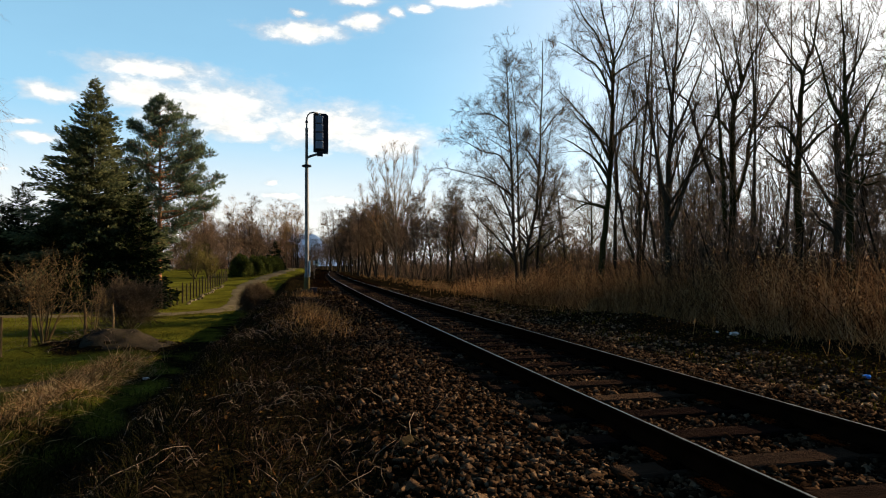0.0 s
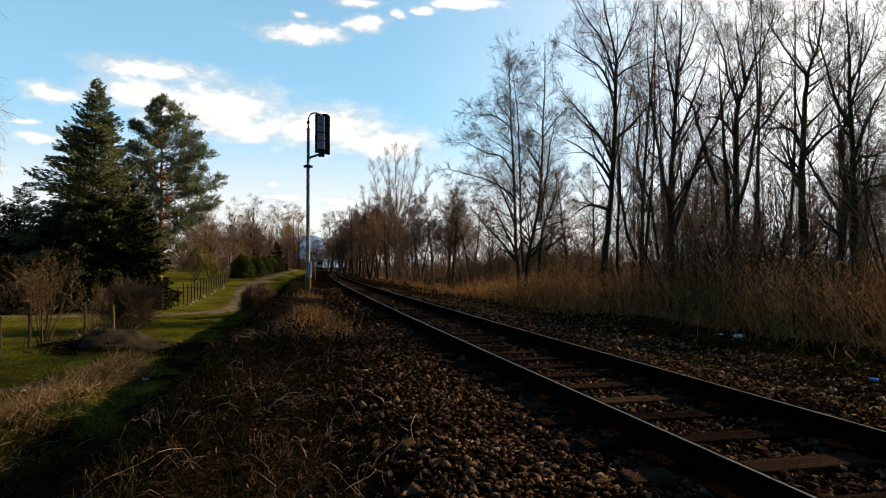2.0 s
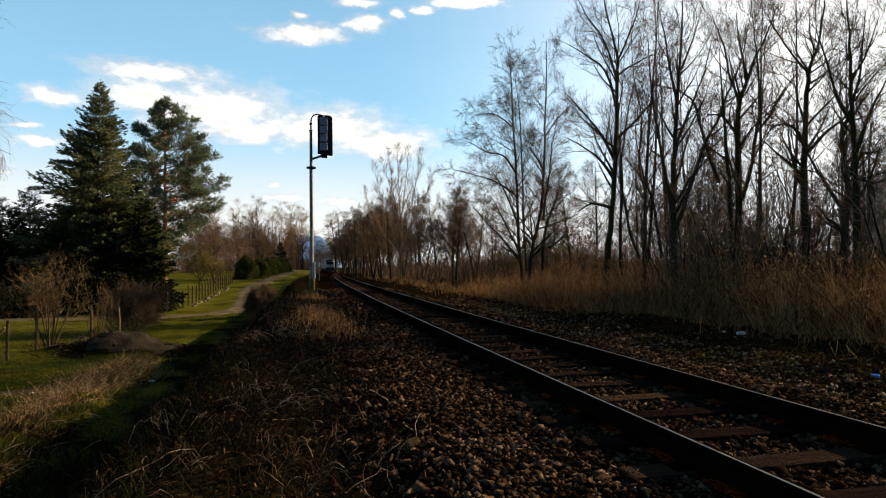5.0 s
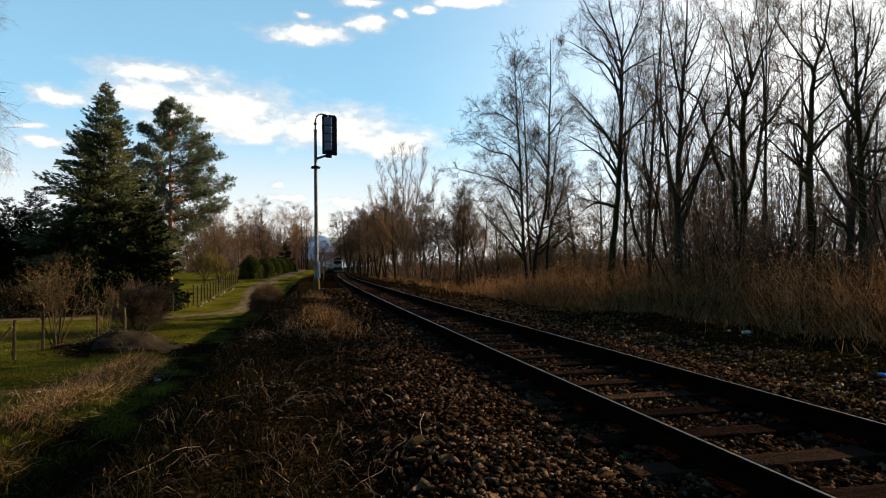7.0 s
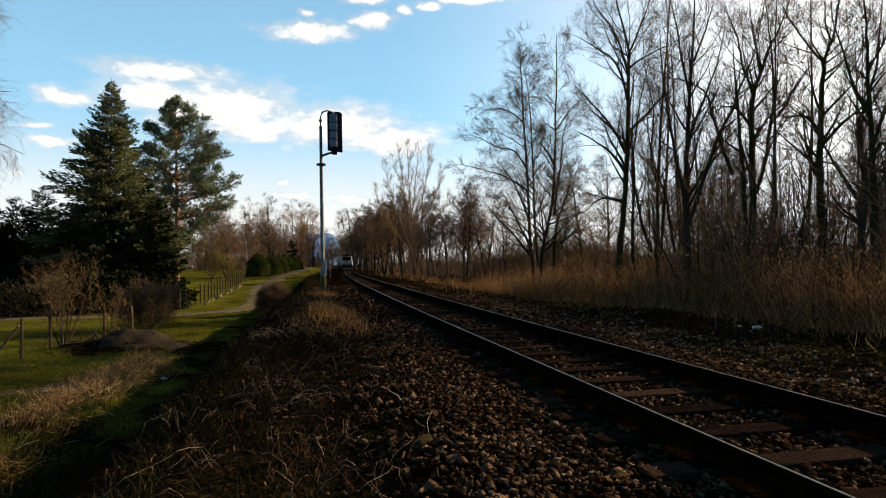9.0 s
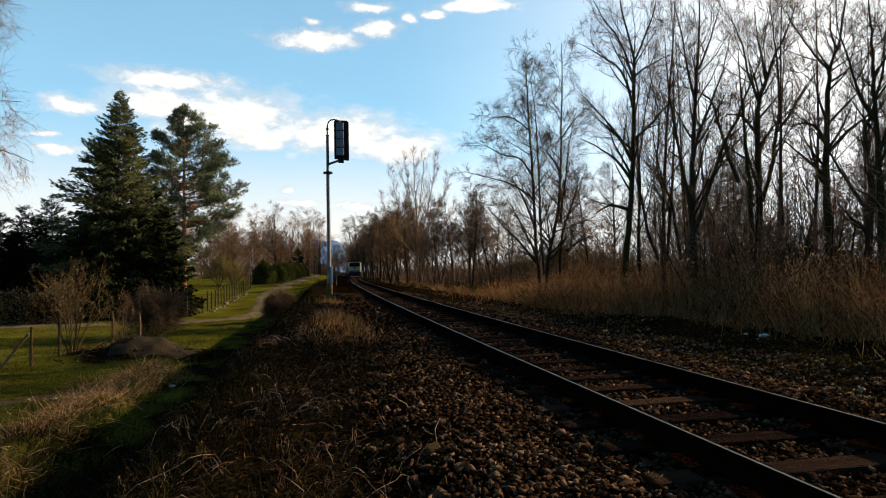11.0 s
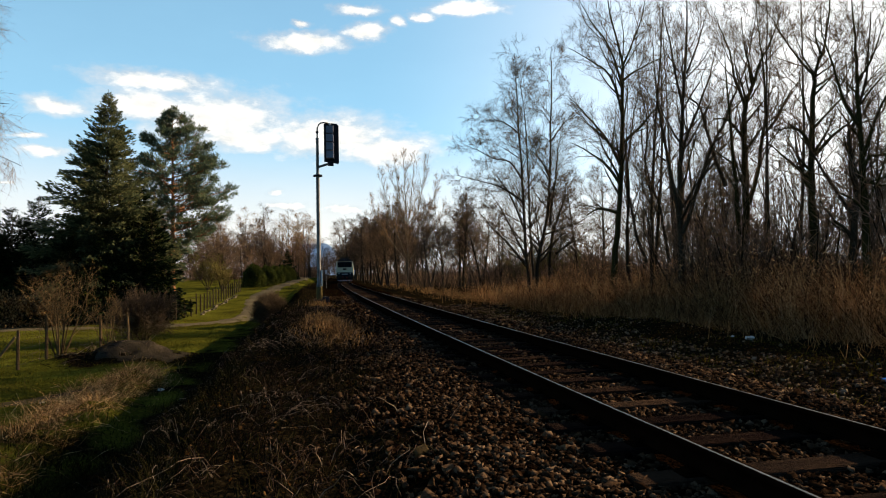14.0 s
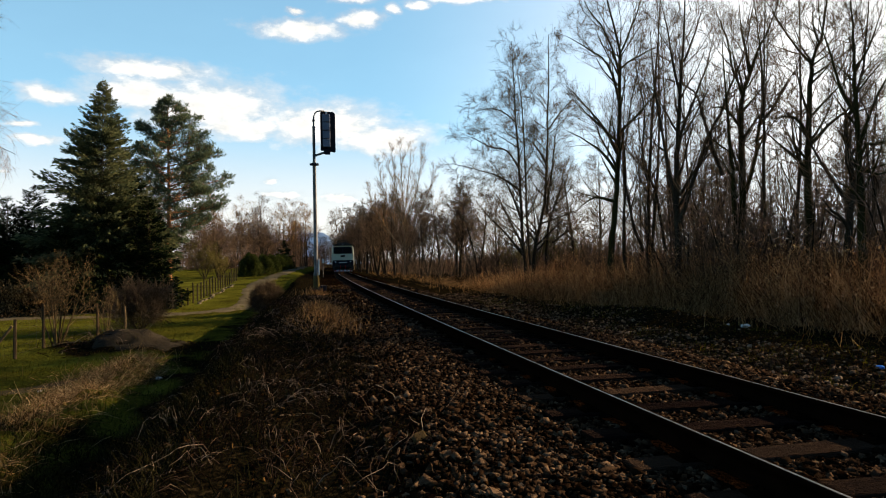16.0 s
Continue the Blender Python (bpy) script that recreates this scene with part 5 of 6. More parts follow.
for k in range(22):
    y = 45.5 + 0.85 * k
    x = -8.1 - 0.15 * math.sin(k) - max(0, 44 - y) * 0.3
    bm = box(-0.11, -0.28, -0.12, 0.11, 0.28, 0.10, 0.04)
    for v in bm.verts:
        v.co *= 1 + 0.15 * math.sin(v.co.x * 31 + v.co.y * 17 + k * 3)
    ob = part("stone", bm, M["path"], edging)
    ob.matrix_basis = Matrix.Translation((x, y, float(ground(x, y)))) @ pose(0, 0, 0, 0, 0, 12 * math.sin(k * 1.7))

# ---- undergrowth ----
def scatter(rng, n, x0, x1, y0, y1, keep=None, power=1.0):
    x, y = rng.uniform(x0, x1, n), y0 + (y1 - y0) * rng.random(n) ** power
    if keep is not None:
        ok = keep(x, y, rng.random(n))
        x, y = x[ok], y[ok]
    return np.stack((x, y, ground(x, y) - 0.01), 1)


def patchy(x, y, s=1.0):
    return 0.5 + 0.5 * np.sin(1.9 * s * x + 0.7 * s * y + 1) * np.sin(1.1 * s * y - 0.9 * s * x)


def ways(rng, n, flat):
    w = rng.normal(0, flat, (n, 3))
    w[:, 2] = 1.0
    return w


rng = np.random.default_rng(5)
# brambles and dead stems over the embankment
p = scatter(rng, 3400, -2.9, 0.7, 4.5, 34, lambda x, y, r: r < 0.15 + 0.85 * patchy(x, y, 1.3), 1.3)
L = 0.22 + 0.55 * rng.random(len(p)) ** 2
a = arcs(rng, p, ways(rng, len(p), 0.9), L, 0.0022 + 0.0024 * rng.random(len(p)), 0.95, 6)
p2 = scatter(rng, 6500, -2.8, 1.1, 2.6, 20, lambda x, y, r: r < patchy(x, y, 1.3), 1.4)
b = arcs(rng, p2, rng.normal(0, 1, (len(p2), 3)) * (1, 1, 0.12) + (0, 0, 0.15), 0.2 + 0.5 * rng.random(len(p2)), 0.0018 + 0.0018 * rng.random(len(p2)), 0.35, 4)
p3 = scatter(rng, 900, -9.0, -5.6, 20.4, 24, lambda x, y, r: r < np.exp(-((x + 7.2) / 0.9) ** 2 - ((y - 22.0) / 0.9) ** 2))
p3[:, 2] += 0.02
e = arcs(rng, p3, rng.normal(0, 1, (len(p3), 3)) * (1, 0.6, 0.3) + (0, 0, 0.4), 0.2 + 0.7 * rng.random(len(p3)), 0.004 + 0.006 * rng.random(len(p3)), 0.3, 2)
heart = scatter(rng, 130, -2.5, 0.5, 5.0, 26, None, 1.1)
k = rng.integers(0, len(heart), 3800)
p4 = heart[k] + rng.normal(0, 0.28, (len(k), 3))
p4[:, 2] = ground(p4[:, 0], p4[:, 1]) - 0.01
lean = rng.normal(0, 0.7, (len(heart), 2))[k]
w4 = np.concatenate((lean + rng.normal(0, 0.4, (len(k), 2)), np.ones((len(k), 1))), 1)
h = arcs(rng, p4, w4, 0.35 + 0.75 * rng.random(len(k)), 0.0024 + 0.0026 * rng.random(len(k)), 0.9, 8)
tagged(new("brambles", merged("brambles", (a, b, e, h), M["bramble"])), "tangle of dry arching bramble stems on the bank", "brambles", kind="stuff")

# dry grass on the bank and at its foot
p = scatter(rng, 11000, -3.0, 0.5, 2.6, 34, lambda x, y, r: r < 0.15 + 0.8 * patchy(x, y, 2.1), 1.4)
bank_1 = blades(rng, p, ways(rng, len(p), 0.55), 0.08 + 0.26 * rng.random(len(p)) ** 1.5, 0.004 + 0.005 * rng.random(len(p)), 0.9)
def straw_zone(x, y, r):
    mid = -4.62 - 0.2 * np.sin(0.7 * y) + 0.25 * smooth(15, 11, y)
    return r < np.exp(-((x - mid) / np.where(x > mid, 0.5, 0.95)) ** 2) * (0.3 + 0.7 * patchy(x, y, 1.4)) * smooth(19.5, 17.5, y)


p = scatter(rng, 30000, -7.4, -3.3, 7.0, 19.5, straw_zone, 1.1)
b = blades(rng, p, ways(rng, len(p), 1.5), 0.12 + 0.34 * rng.random(len(p)), 0.004 + 0.005 * rng.random(len(p)), 1.1)
p = scatter(rng, 9000, -7.0, -3.3, 7.5, 19, straw_zone, 1.1)
vines = arcs(rng, p, rng.normal(0, 1, (len(p), 3)) * (1, 1, 0.2) + (0, 0, 0.35), 0.25 + 0.6 * rng.random(len(p)), 0.0022 + 0.002 * rng.random(len(p)), 0.45, 3)
p = scatter(rng, 9000, -1.0, 1.2, 12.5, 20, lambda x, y, r: r < np.exp(-((x - 0.1) / 0.5) ** 2 - ((y - 15.5) / 2.2) ** 2) * 1.3)
c = blades(rng, p, ways(rng, len(p), 0.5), 0.1 + 0.22 * rng.random(len(p)), 0.005 + 0.005 * rng.random(len(p)), 0.9)
hearts = scatter(rng, 560, -5.4, -1.2, 4.4, 10.8, lambda x, y, r: x > -2.7 - 0.46 * (y - 2), 1.1)
k = rng.integers(0, len(hearts), 12000)
p = hearts[k] + rng.normal(0, 0.09, (len(k), 3))
p[:, 2] = ground(p[:, 0], p[:, 1]) - 0.01
tufts = blades(rng, p, ways(rng, len(k), 0.55), 0.12 + 0.26 * rng.random(len(k)) ** 1.3, 0.003 + 0.0035 * rng.random(len(k)), 0.9)
p = scatter(rng, 1700, -2.6, 1.0, 17, 62, lambda x, y, r: r < 0.2 + 0.8 * patchy(x, y, 1.6), 1.3)
e = blades(rng, p, ways(rng, len(p), 0.55), 0.1 + 0.3 * rng.random(len(p)) ** 1.4, 0.005 + 0.005 * rng.random(len(p)), 0.9)
p = np.stack((rng.normal(-0.26, 0.28, 260), rng.normal(27.7, 0.3, 260), np.zeros(260)), 1)
p[:, 2] = ground(p[:, 0], p[:, 1])
g = blades(rng, p, ways(rng, len(p), 0.8), 0.15 + 0.3 * rng.random(len(p)), 0.012 + 0.01 * rng.random(len(p)), 0.9)
tagged(new("dry_grass", merged("dry_grass", (c, g), M["dry"])), "tawny dry grass along the embankment", "dry grass", kind="stuff")

tagged(new("straw", merged("straw", (b, vines), M["straw"])), "pale flattened straw and vines at the foot of the bank", "straw", kind="stuff")

# green grass below the bank
p = scatter(rng, 40000, -16, -2.3, 7, 42, lambda x, y, r: r < (0.3 + 0.7 * patchy(x, y, 0.8)) * (1 - 0.65 * smooth(-4.2, -3.6, x)), 1.2)
a = blades(rng, p, ways(rng, len(p), 0.5), 0.04 + 0.09 * rng.random(len(p)), 0.006 + 0.008 * rng.random(len(p)), 0.8)
p = scatter(rng, 30000, -4.2, 0.9, 2.6, 22, lambda x, y, r: r < 0.2 + 0.8 * patchy(x + 2, y, 1.7), 1.3)
bank_2 = blades(rng, p, ways(rng, len(p), 0.5), 0.05 + 0.12 * rng.random(len(p)), 0.004 + 0.004 * rng.random(len(p)), 0.8)
p = scatter(rng, 9000, 6.4, 10.5, 6, 30, lambda x, y, r: r < 0.8 * patchy(x + 4, y, 0.9))
c = blades(rng, p, ways(rng, len(p), 0.6), 0.05 + 0.1 * rng.random(len(p)), 0.005 + 0.006 * rng.random(len(p)), 0.8)
tagged(new("grass", merged("grass", (a, c), M["blade"])), "short grass, green mixed with winter yellow", "grass", kind="stuff")

tagged(new("bank_grass", merged("bank_grass", (bank_1, bank_2, tufts, e), M["bank_grass"])), "dead grass matted over the embankment, shade put into its colour", "grass", kind="stuff")

# fallen leaves and bark flakes
p = scatter(rng, 14000, -0.5, 11, 2.6, 26, lambda x, y, r: (r < 0.5) & (np.abs(x - TC) > 1.3), 1.3)
p = np.concatenate((p, scatter(rng, 8000, 5.7, 11.5, 3, 30, None, 1.3), scatter(rng, 3500, -3.2, 0.6, 2.4, 9, lambda x, y, r: r < patchy(x + 1, y, 1.9), 1.2)))
p[:, 2] += 0.014
v, f = sprays(rng, p, rng.normal(0, 1, (len(p), 3)) * (1, 1, 0.35), 0.03 + 0.045 * rng.random(len(p)), 0.02 + 0.025 * rng.random(len(p)))
tagged(new("fallen_leaves", mesh_np("fallen_leaves", v, f, M["leaf"])), "brown fallen leaves on the ground", "leaves", kind="stuff")

# tall dry brush along the wood's edge
def brush_zone(x, y, r):
    front = 9.4 + 2.6 * smooth(26, 12, y) + 0.5 * np.sin(y * 0.35) + bend(y)
    return (x > front) & (r < 0.06 + 1.1 * patchy(x, y, 0.9) ** 1.7)


p = np.concatenate((scatter(rng, 19000, 8.8, 20, 8, 50, brush_zone, 1.25), scatter(rng, 30000, 9.2, 15, 8, 34, lambda x, y, r: brush_zone(x - 0.5, y, r) & (x < 12.2 + 2.2 * smooth(26, 12, y)), 1.2)))
tall = (0.54 + 0.50 * smooth(9.5, 12.5, p[:, 0])) * (1 - 0.35 * smooth(26, 44, p[:, 1]))
L = (0.7 + 1.9 * rng.random(len(p)) ** 1.3) * tall
a = arcs(rng, p, ways(rng, len(p), 0.42), L, 0.0050 + 0.0055 * rng.random(len(p)), 0.16, 2)
k = rng.integers(0, len(p), 26000)
t = rng.uniform(0.35, 0.95, len(k))
q = p[k] + np.stack((rng.normal(0, 0.09, len(k)), rng.normal(0, 0.09, len(k)), L[k] * t * 0.95), 1)
b = arcs(rng, q, ways(rng, len(k), 0.8), 0.15 + 0.4 * rng.random(len(k)), 0.0035 + 0 * t, 0.2, 1)
k = rng.integers(0, len(p), 18000)
q = p[k] + np.stack((rng.normal(0, 0.14, len(k)), rng.normal(0, 0.14, len(k)), L[k] * rng.uniform(0.25, 0.95, len(k))), 1)
w = rng.normal(0, 1, (len(k), 3)) + (0, 0, -0.6)
leaves = sprays(rng, q, w, 0.06 + 0.09 * rng.random(len(k)), 0.015 + 0.02 * rng.random(len(k)))
tagged(new("tall_brush", merged("tall_brush", (a, b, leaves), M["brush"])), "dense russet stand of tall dry stalks along the wood", "brush", kind="stuff")
p = scatter(rng, 7000, 8.4, 12.5, 8, 60, lambda x, y, r: r < np.exp(-((x - 9.9 - 1.6 * smooth(22, 12, y) - bend(y)) / 0.9) ** 2), 1.4)
v = blades(rng, p, ways(rng, len(p), 0.5), 0.2 + 0.45 * rng.random(len(p)), 0.006 + 0.007 * rng.random(len(p)), 0.9)
p = scatter(rng, 7000, 7.2, 13, 26, 130, lambda x, y, r: r < smooth(7.0, 10.5, x) * patchy(x, y, 1.1), 1.3)
p[:, 0] += bend(p[:, 1])
p[:, 2] = ground(p[:, 0], p[:, 1])
w = blades(rng, p, ways(rng, len(p), 0.5), 0.15 + 0.35 * rng.random(len(p)), 0.012 + 0.012 * rng.random(len(p)), 0.9)
tagged(new("verge_grass", merged("verge_grass", (v, w), M["dry"])), "dry grass in front of the tall brush", "dry grass", kind="stuff")


# low scrub that closes the view below the far trees
p = np.concatenate((scatter(rng, 2600, 14, 44, 54, 104, lambda x, y, r: x > 11 + 0.1 * y), scatter(rng, 4200, 13, 120, 44, 118, lambda x, y, r: (x > 12 + 0.1 * y) & (r < 0.3 + 0.7 * patchy(x, y, 0.23))), scatter(rng, 4500, -75, -8.5, 106, 134), scatter(rng, 3200, -16, 0.4, 150, 260), scatter(rng, 4200, 10.5, 30, 66, 230, lambda x, y, r: (x > 10.6 + bend(y)) & (r < 0.4 + 0.6 * patchy(x, y, 0.3)))))
L = (1.6 + 3.4 * rng.random(len(p)) ** 1.3) * (0.6 + 0.7 * patchy(p[:, 0], p[:, 1], 0.31)) * np.where(p[:, 0] < 0, 0.75, 1.0)
a = arcs(rng, p, ways(rng, len(p), 0.3), L, 0.010 + 0.012 * rng.random(len(p)), 0.1, 2)
k = rng.integers(0, len(p), 56000)
q = p[k] + np.stack((rng.normal(0, 0.2, len(k)), rng.normal(0, 0.2, len(k)), L[k] * rng.uniform(0.25, 0.95, len(k))), 1)
b = sprays(rng, q, ways(rng, len(k), 0.6), 0.5 + 0.7 * rng.random(len(k)), 0.04 + 0.07 * rng.random(len(k)))
tagged(new("far_scrub", merged("far_scrub", (a, b), M["twig_red"])), "dense brown leafless scrub under the far trees", "scrub", kind="stuff")


# ---- litter ----
def scrap(x, y, size, material, label, seed, name="litter_scrap"):
    """A crumpled piece of litter."""
    r = random.Random(seed)
    bm = bmesh.new()
    bmesh.ops.create_icosphere(bm, subdivisions=2, radius=size / 2)
    for v in bm.verts:
        v.co *= r.uniform(0.6, 1.2)
        v.co.z *= 0.45
    ob = tagged(new(name), label, "litter")
    part("crumple", bm, M[material], ob)
    return place(ob, x, y, r.uniform(0, 360), z=float(ground(x, y)) + size * 0.12)


scrap(-3.75, 15.9, 0.16, "paper", "crumpled white paper scrap on the grass", 1)
scrap(-6.0, 15.3, 0.10, "paper", "small white paper scrap on the turf", 2)
scrap(9.85, 13.9, 0.22, "paper", "crumpled pale plastic bag on the verge", 3)
scrap(9.55, 14.1, 0.09, "paper", "torn white plastic scrap on the verge", 5)
scrap(8.35, 8.55, 0.13, "wool", "crumpled blue plastic bag on the verge", 4)
# far hill; the haze of distance is put into its pale blue colour
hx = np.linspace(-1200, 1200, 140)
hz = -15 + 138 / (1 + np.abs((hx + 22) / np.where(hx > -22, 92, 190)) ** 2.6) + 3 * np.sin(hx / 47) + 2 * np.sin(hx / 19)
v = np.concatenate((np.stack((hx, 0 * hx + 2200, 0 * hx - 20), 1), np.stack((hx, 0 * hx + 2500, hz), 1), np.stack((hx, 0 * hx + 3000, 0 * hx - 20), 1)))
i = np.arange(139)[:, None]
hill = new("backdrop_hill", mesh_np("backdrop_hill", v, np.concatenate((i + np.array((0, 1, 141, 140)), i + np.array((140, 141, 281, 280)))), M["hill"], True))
tagged(hill, "wooded hill in the distance, haze put into its pale blue colour", "hill", kind="structure")


# ---- train ----
def track_pose(y):
    return TC + float(bend(y)), -math.atan((float(bend(y + 2)) - float(bend(y - 2))) / 4)


def locomotive():
    """A cab-ended diesel locomotive; its front face is at y = 0 and it reaches back along +y."""
    loco = tagged(new("locomotive"), "dark green diesel locomotive with a cream cab front", "locomotive")
    prof = [(-1.45, 0.95), (-1.53, 1.2), (-1.53, 2.75), (-1.47, 3.35), (-1.30, 3.72), (-0.8, 3.98), (0, 4.06), (0.8, 3.98), (1.30, 3.72), (1.47, 3.35), (1.53, 2.75), (1.53, 1.2), (1.45, 0.95)]
    for name, material, sections in (("body", "green", ((0.05, 0.92), (0.3, 0.975), (0.65, 0.99), (15.6, 0.99), (16.2, 0.95))), ("nose", "loco_white", ((0.0, 0.93), (0.25, 0.985), (0.6, 1.0), (1.0, 1.0)))):
        bm = bmesh.new()
        rings = []
        for y, s in sections:
            ring = []
            for a, b in prof:
                yy = y
                if y < 0.31:
                    yy = y + (0.35 * max(0, (2.55 - b)) / 1.6 * 0.3 if b < 2.55 else 0.30 * (b - 2.55) * (1 if b < 3.4 else 0.3))
                ring.append(bm.verts.new((a * s, yy, b if b < 3.8 else 3.8 + (b - 3.8) * s)))
            rings.append(ring)
        for q, r in zip(rings, rings[1:]):
            for k in range(len(prof) - 1):
                bm.faces.new((q[k], q[k + 1], r[k + 1], r[k]))
            bm.faces.new((q[-1], q[0], r[0], r[-1]))
        bm.faces.new(rings[0][::-1]), bm.faces.new(rings[-1])
        bmesh.ops.recalc_face_normals(bm, faces=bm.faces)
        part(name, bm, M[material], loco, "cream cab front" if name == "nose" else "dark green body side")
    # roof cap with its brow over the windscreens
    bm = bmesh.new()
    cap = [(-1.38, 3.68), (-1.34, 3.74), (-1.28, 3.80), (-0.8, 4.03), (0, 4.12), (0.8, 4.03), (1.28, 3.80), (1.34, 3.74), (1.38, 3.68)]
    rings = [[bm.verts.new((a * s, y + max(0, b - 3.6) * 0.35 * (y < 1), b)) for a, b in cap] for y, s in ((-0.02, 0.97), (0.5, 1.01), (15.7, 1.01))]
    for q, r in zip(rings, rings[1:]):
        for k in range(len(cap) - 1):
            bm.faces.new((q[k], q[k + 1], r[k + 1], r[k]))
    bm.faces.new(rings[0]), bm.faces.new(rings[-1])
    bmesh.ops.recalc_face_normals(bm, faces=bm.faces)
    part("roof", bm, M["loco_dark"], loco, "dark grey roof with a brow")
    band = part("window_band", box(-1.26, -0.02, 2.60, 1.26, 0.6, 3.56, 0.10), M["black"], loco, "black windscreen surround")
    for s in (-1, 1):
        part("windscreen", box(s * 0.61 - 0.56, -0.04, 2.72, s * 0.61 + 0.56, 0.3, 3.46, 0.06), M["glass"], band)
        part("wiper", rod([(s * 0.5, -0.06, 2.84), (s * 0.8, -0.06, 3.3)], 0.015, 6), M["black"], band)
        lamp = part("headlight", rod([(s * 1.0, -0.09, 1.52), (s * 1.0, 0.2, 1.52)], 0.16, 14), M["loco_dark"], loco)
        part("lens", rod([(s * 1.0, -0.11, 1.52), (s * 1.0, -0.08, 1.52)], 0.11, 14), M["white"], lamp, "unlit pale headlight lens")
        part("buffer", rod([(s * 0.88, -0.62, 1.05), (s * 0.88, -0.55, 1.05), (s * 0.88, -0.54, 1.05), (s * 0.88, 0.1, 1.05)], [0.24, 0.24, 0.10, 0.10], 12), M["loco_dark"], loco)
        part("step", box(s * 1.22 - 0.14, -0.1, 0.30, s * 1.22 + 0.14, 0.15, 0.95, 0.02), M["loco_dark"], loco)
        part("handrail", rod([(s * 1.42, -0.05, 1.5), (s * 1.42, -0.08, 1.6), (s * 1.42, -0.08, 2.4), (s * 1.42, -0.05, 2.5)], 0.02, 6), M["white"], loco)
        part("hose", rod([(s * 0.35, -0.05, 1.0), (s * 0.35, -0.16, 0.8), (s * 0.33, -0.1, 0.5)], 0.03, 6), M["red"], loco, "red brake hose")
    part("emblem", box(-0.30, -0.03, 2.14, 0.30, 0.1, 2.42, 0.05), M["loco_dark"], loco, "dark emblem on the nose")
    part("skirt", box(-1.44, -0.03, 0.66, 1.44, 0.6, 1.72, 0.04), M["black"], loco)
    part("number_bar", box(-0.55, -0.05, 1.34, 0.55, 0.0, 1.46), M["white"], loco, "pale number bar")
    part("buffer_beam", box(-1.38, -0.06, 0.72, 1.38, 0.3, 1.0, 0.03), M["loco_dark"], loco)
    part("snow_plough", box(-1.22, -0.08, 0.18, 1.22, 0.15, 0.38, 0.03), M["white"], loco, "pale plough with red stripes")
    for k in range(5):
        part("stripe", box(-1.1 + 0.5 * k, -0.09, 0.19, -0.9 + 0.5 * k, -0.06, 0.37), M["red"], loco)
    part("coupling", box(-0.1, -0.35, 0.78, 0.1, 0.0, 1.05, 0.03), M["loco_dark"], loco)
    part("roof_frame", rod([(-0.95, 0.7, 3.95), (-0.72, 0.7, 4.32), (-0.3, 0.7, 4.42), (0.3, 0.7, 4.42), (0.72, 0.7, 4.32), (0.95, 0.7, 3.95)], 0.06, 8), M["loco_dark"], loco)
    part("roof_light", rod([(0, 0.06, 3.86), (0, 0.5, 3.86)], 0.13, 12), M["greycover"], loco)
    part("horn", rod([(0.35, 0.5, 4.2), (0.35, 1.0, 4.2)], [0.1, 0.04], 10), M["loco_dark"], loco)
    part("roof_grille", box(-0.75, 2.5, 4.0, 0.75, 13.5, 4.28, 0.08), M["loco_dark"], loco)
    for y in (3.2, 13.0):
        bg = part("bogie", box(-1.1, y - 1.7, 0.42, 1.1, y + 1.7, 0.9, 0.06), M["loco_dark"], loco)
        for dy in (-1.2, 1.2):
            for s in (-1, 1):
                part("wheel", rod([(s * 0.70, y + dy, 0.5), (s * 0.82, y + dy, 0.5)], 0.5, 20), M["rail"], bg)
    return loco


def carriage():
    c = tagged(new("passenger_carriage"), "dark green and cream passenger carriage behind the locomotive", "carriage", "carriages of the train")
    part("body", box(-1.42, 0, 1.0, 1.42, 18, 3.6, 0.18), M["green"], c)
    part("roof", rod([(0, 0.1, 2.75), (0, 17.9, 2.75)], 1.36, 20), M["loco_dark"], c)
    for s in (-1, 1):
        for k in range(9):
            part("window", box(s * 1.40 - 0.03, 1.2 + 1.8 * k, 2.1, s * 1.40 + 0.03, 2.4 + 1.8 * k, 2.95, 0.02), M["glass"], c)
        part("waist_band", box(s * 1.41 - 0.02, 0.3, 1.95, s * 1.41 + 0.02, 17.7, 2.0), M["greycover"], c)
    for y in (3, 15):
        part("bogie", box(-1.1, y - 1.4, 0.1, 1.1, y + 1.4, 0.9, 0.06), M["loco_dark"], c)
    return c


loco = locomotive()
car_1 = carriage()
car_2 = carriage()



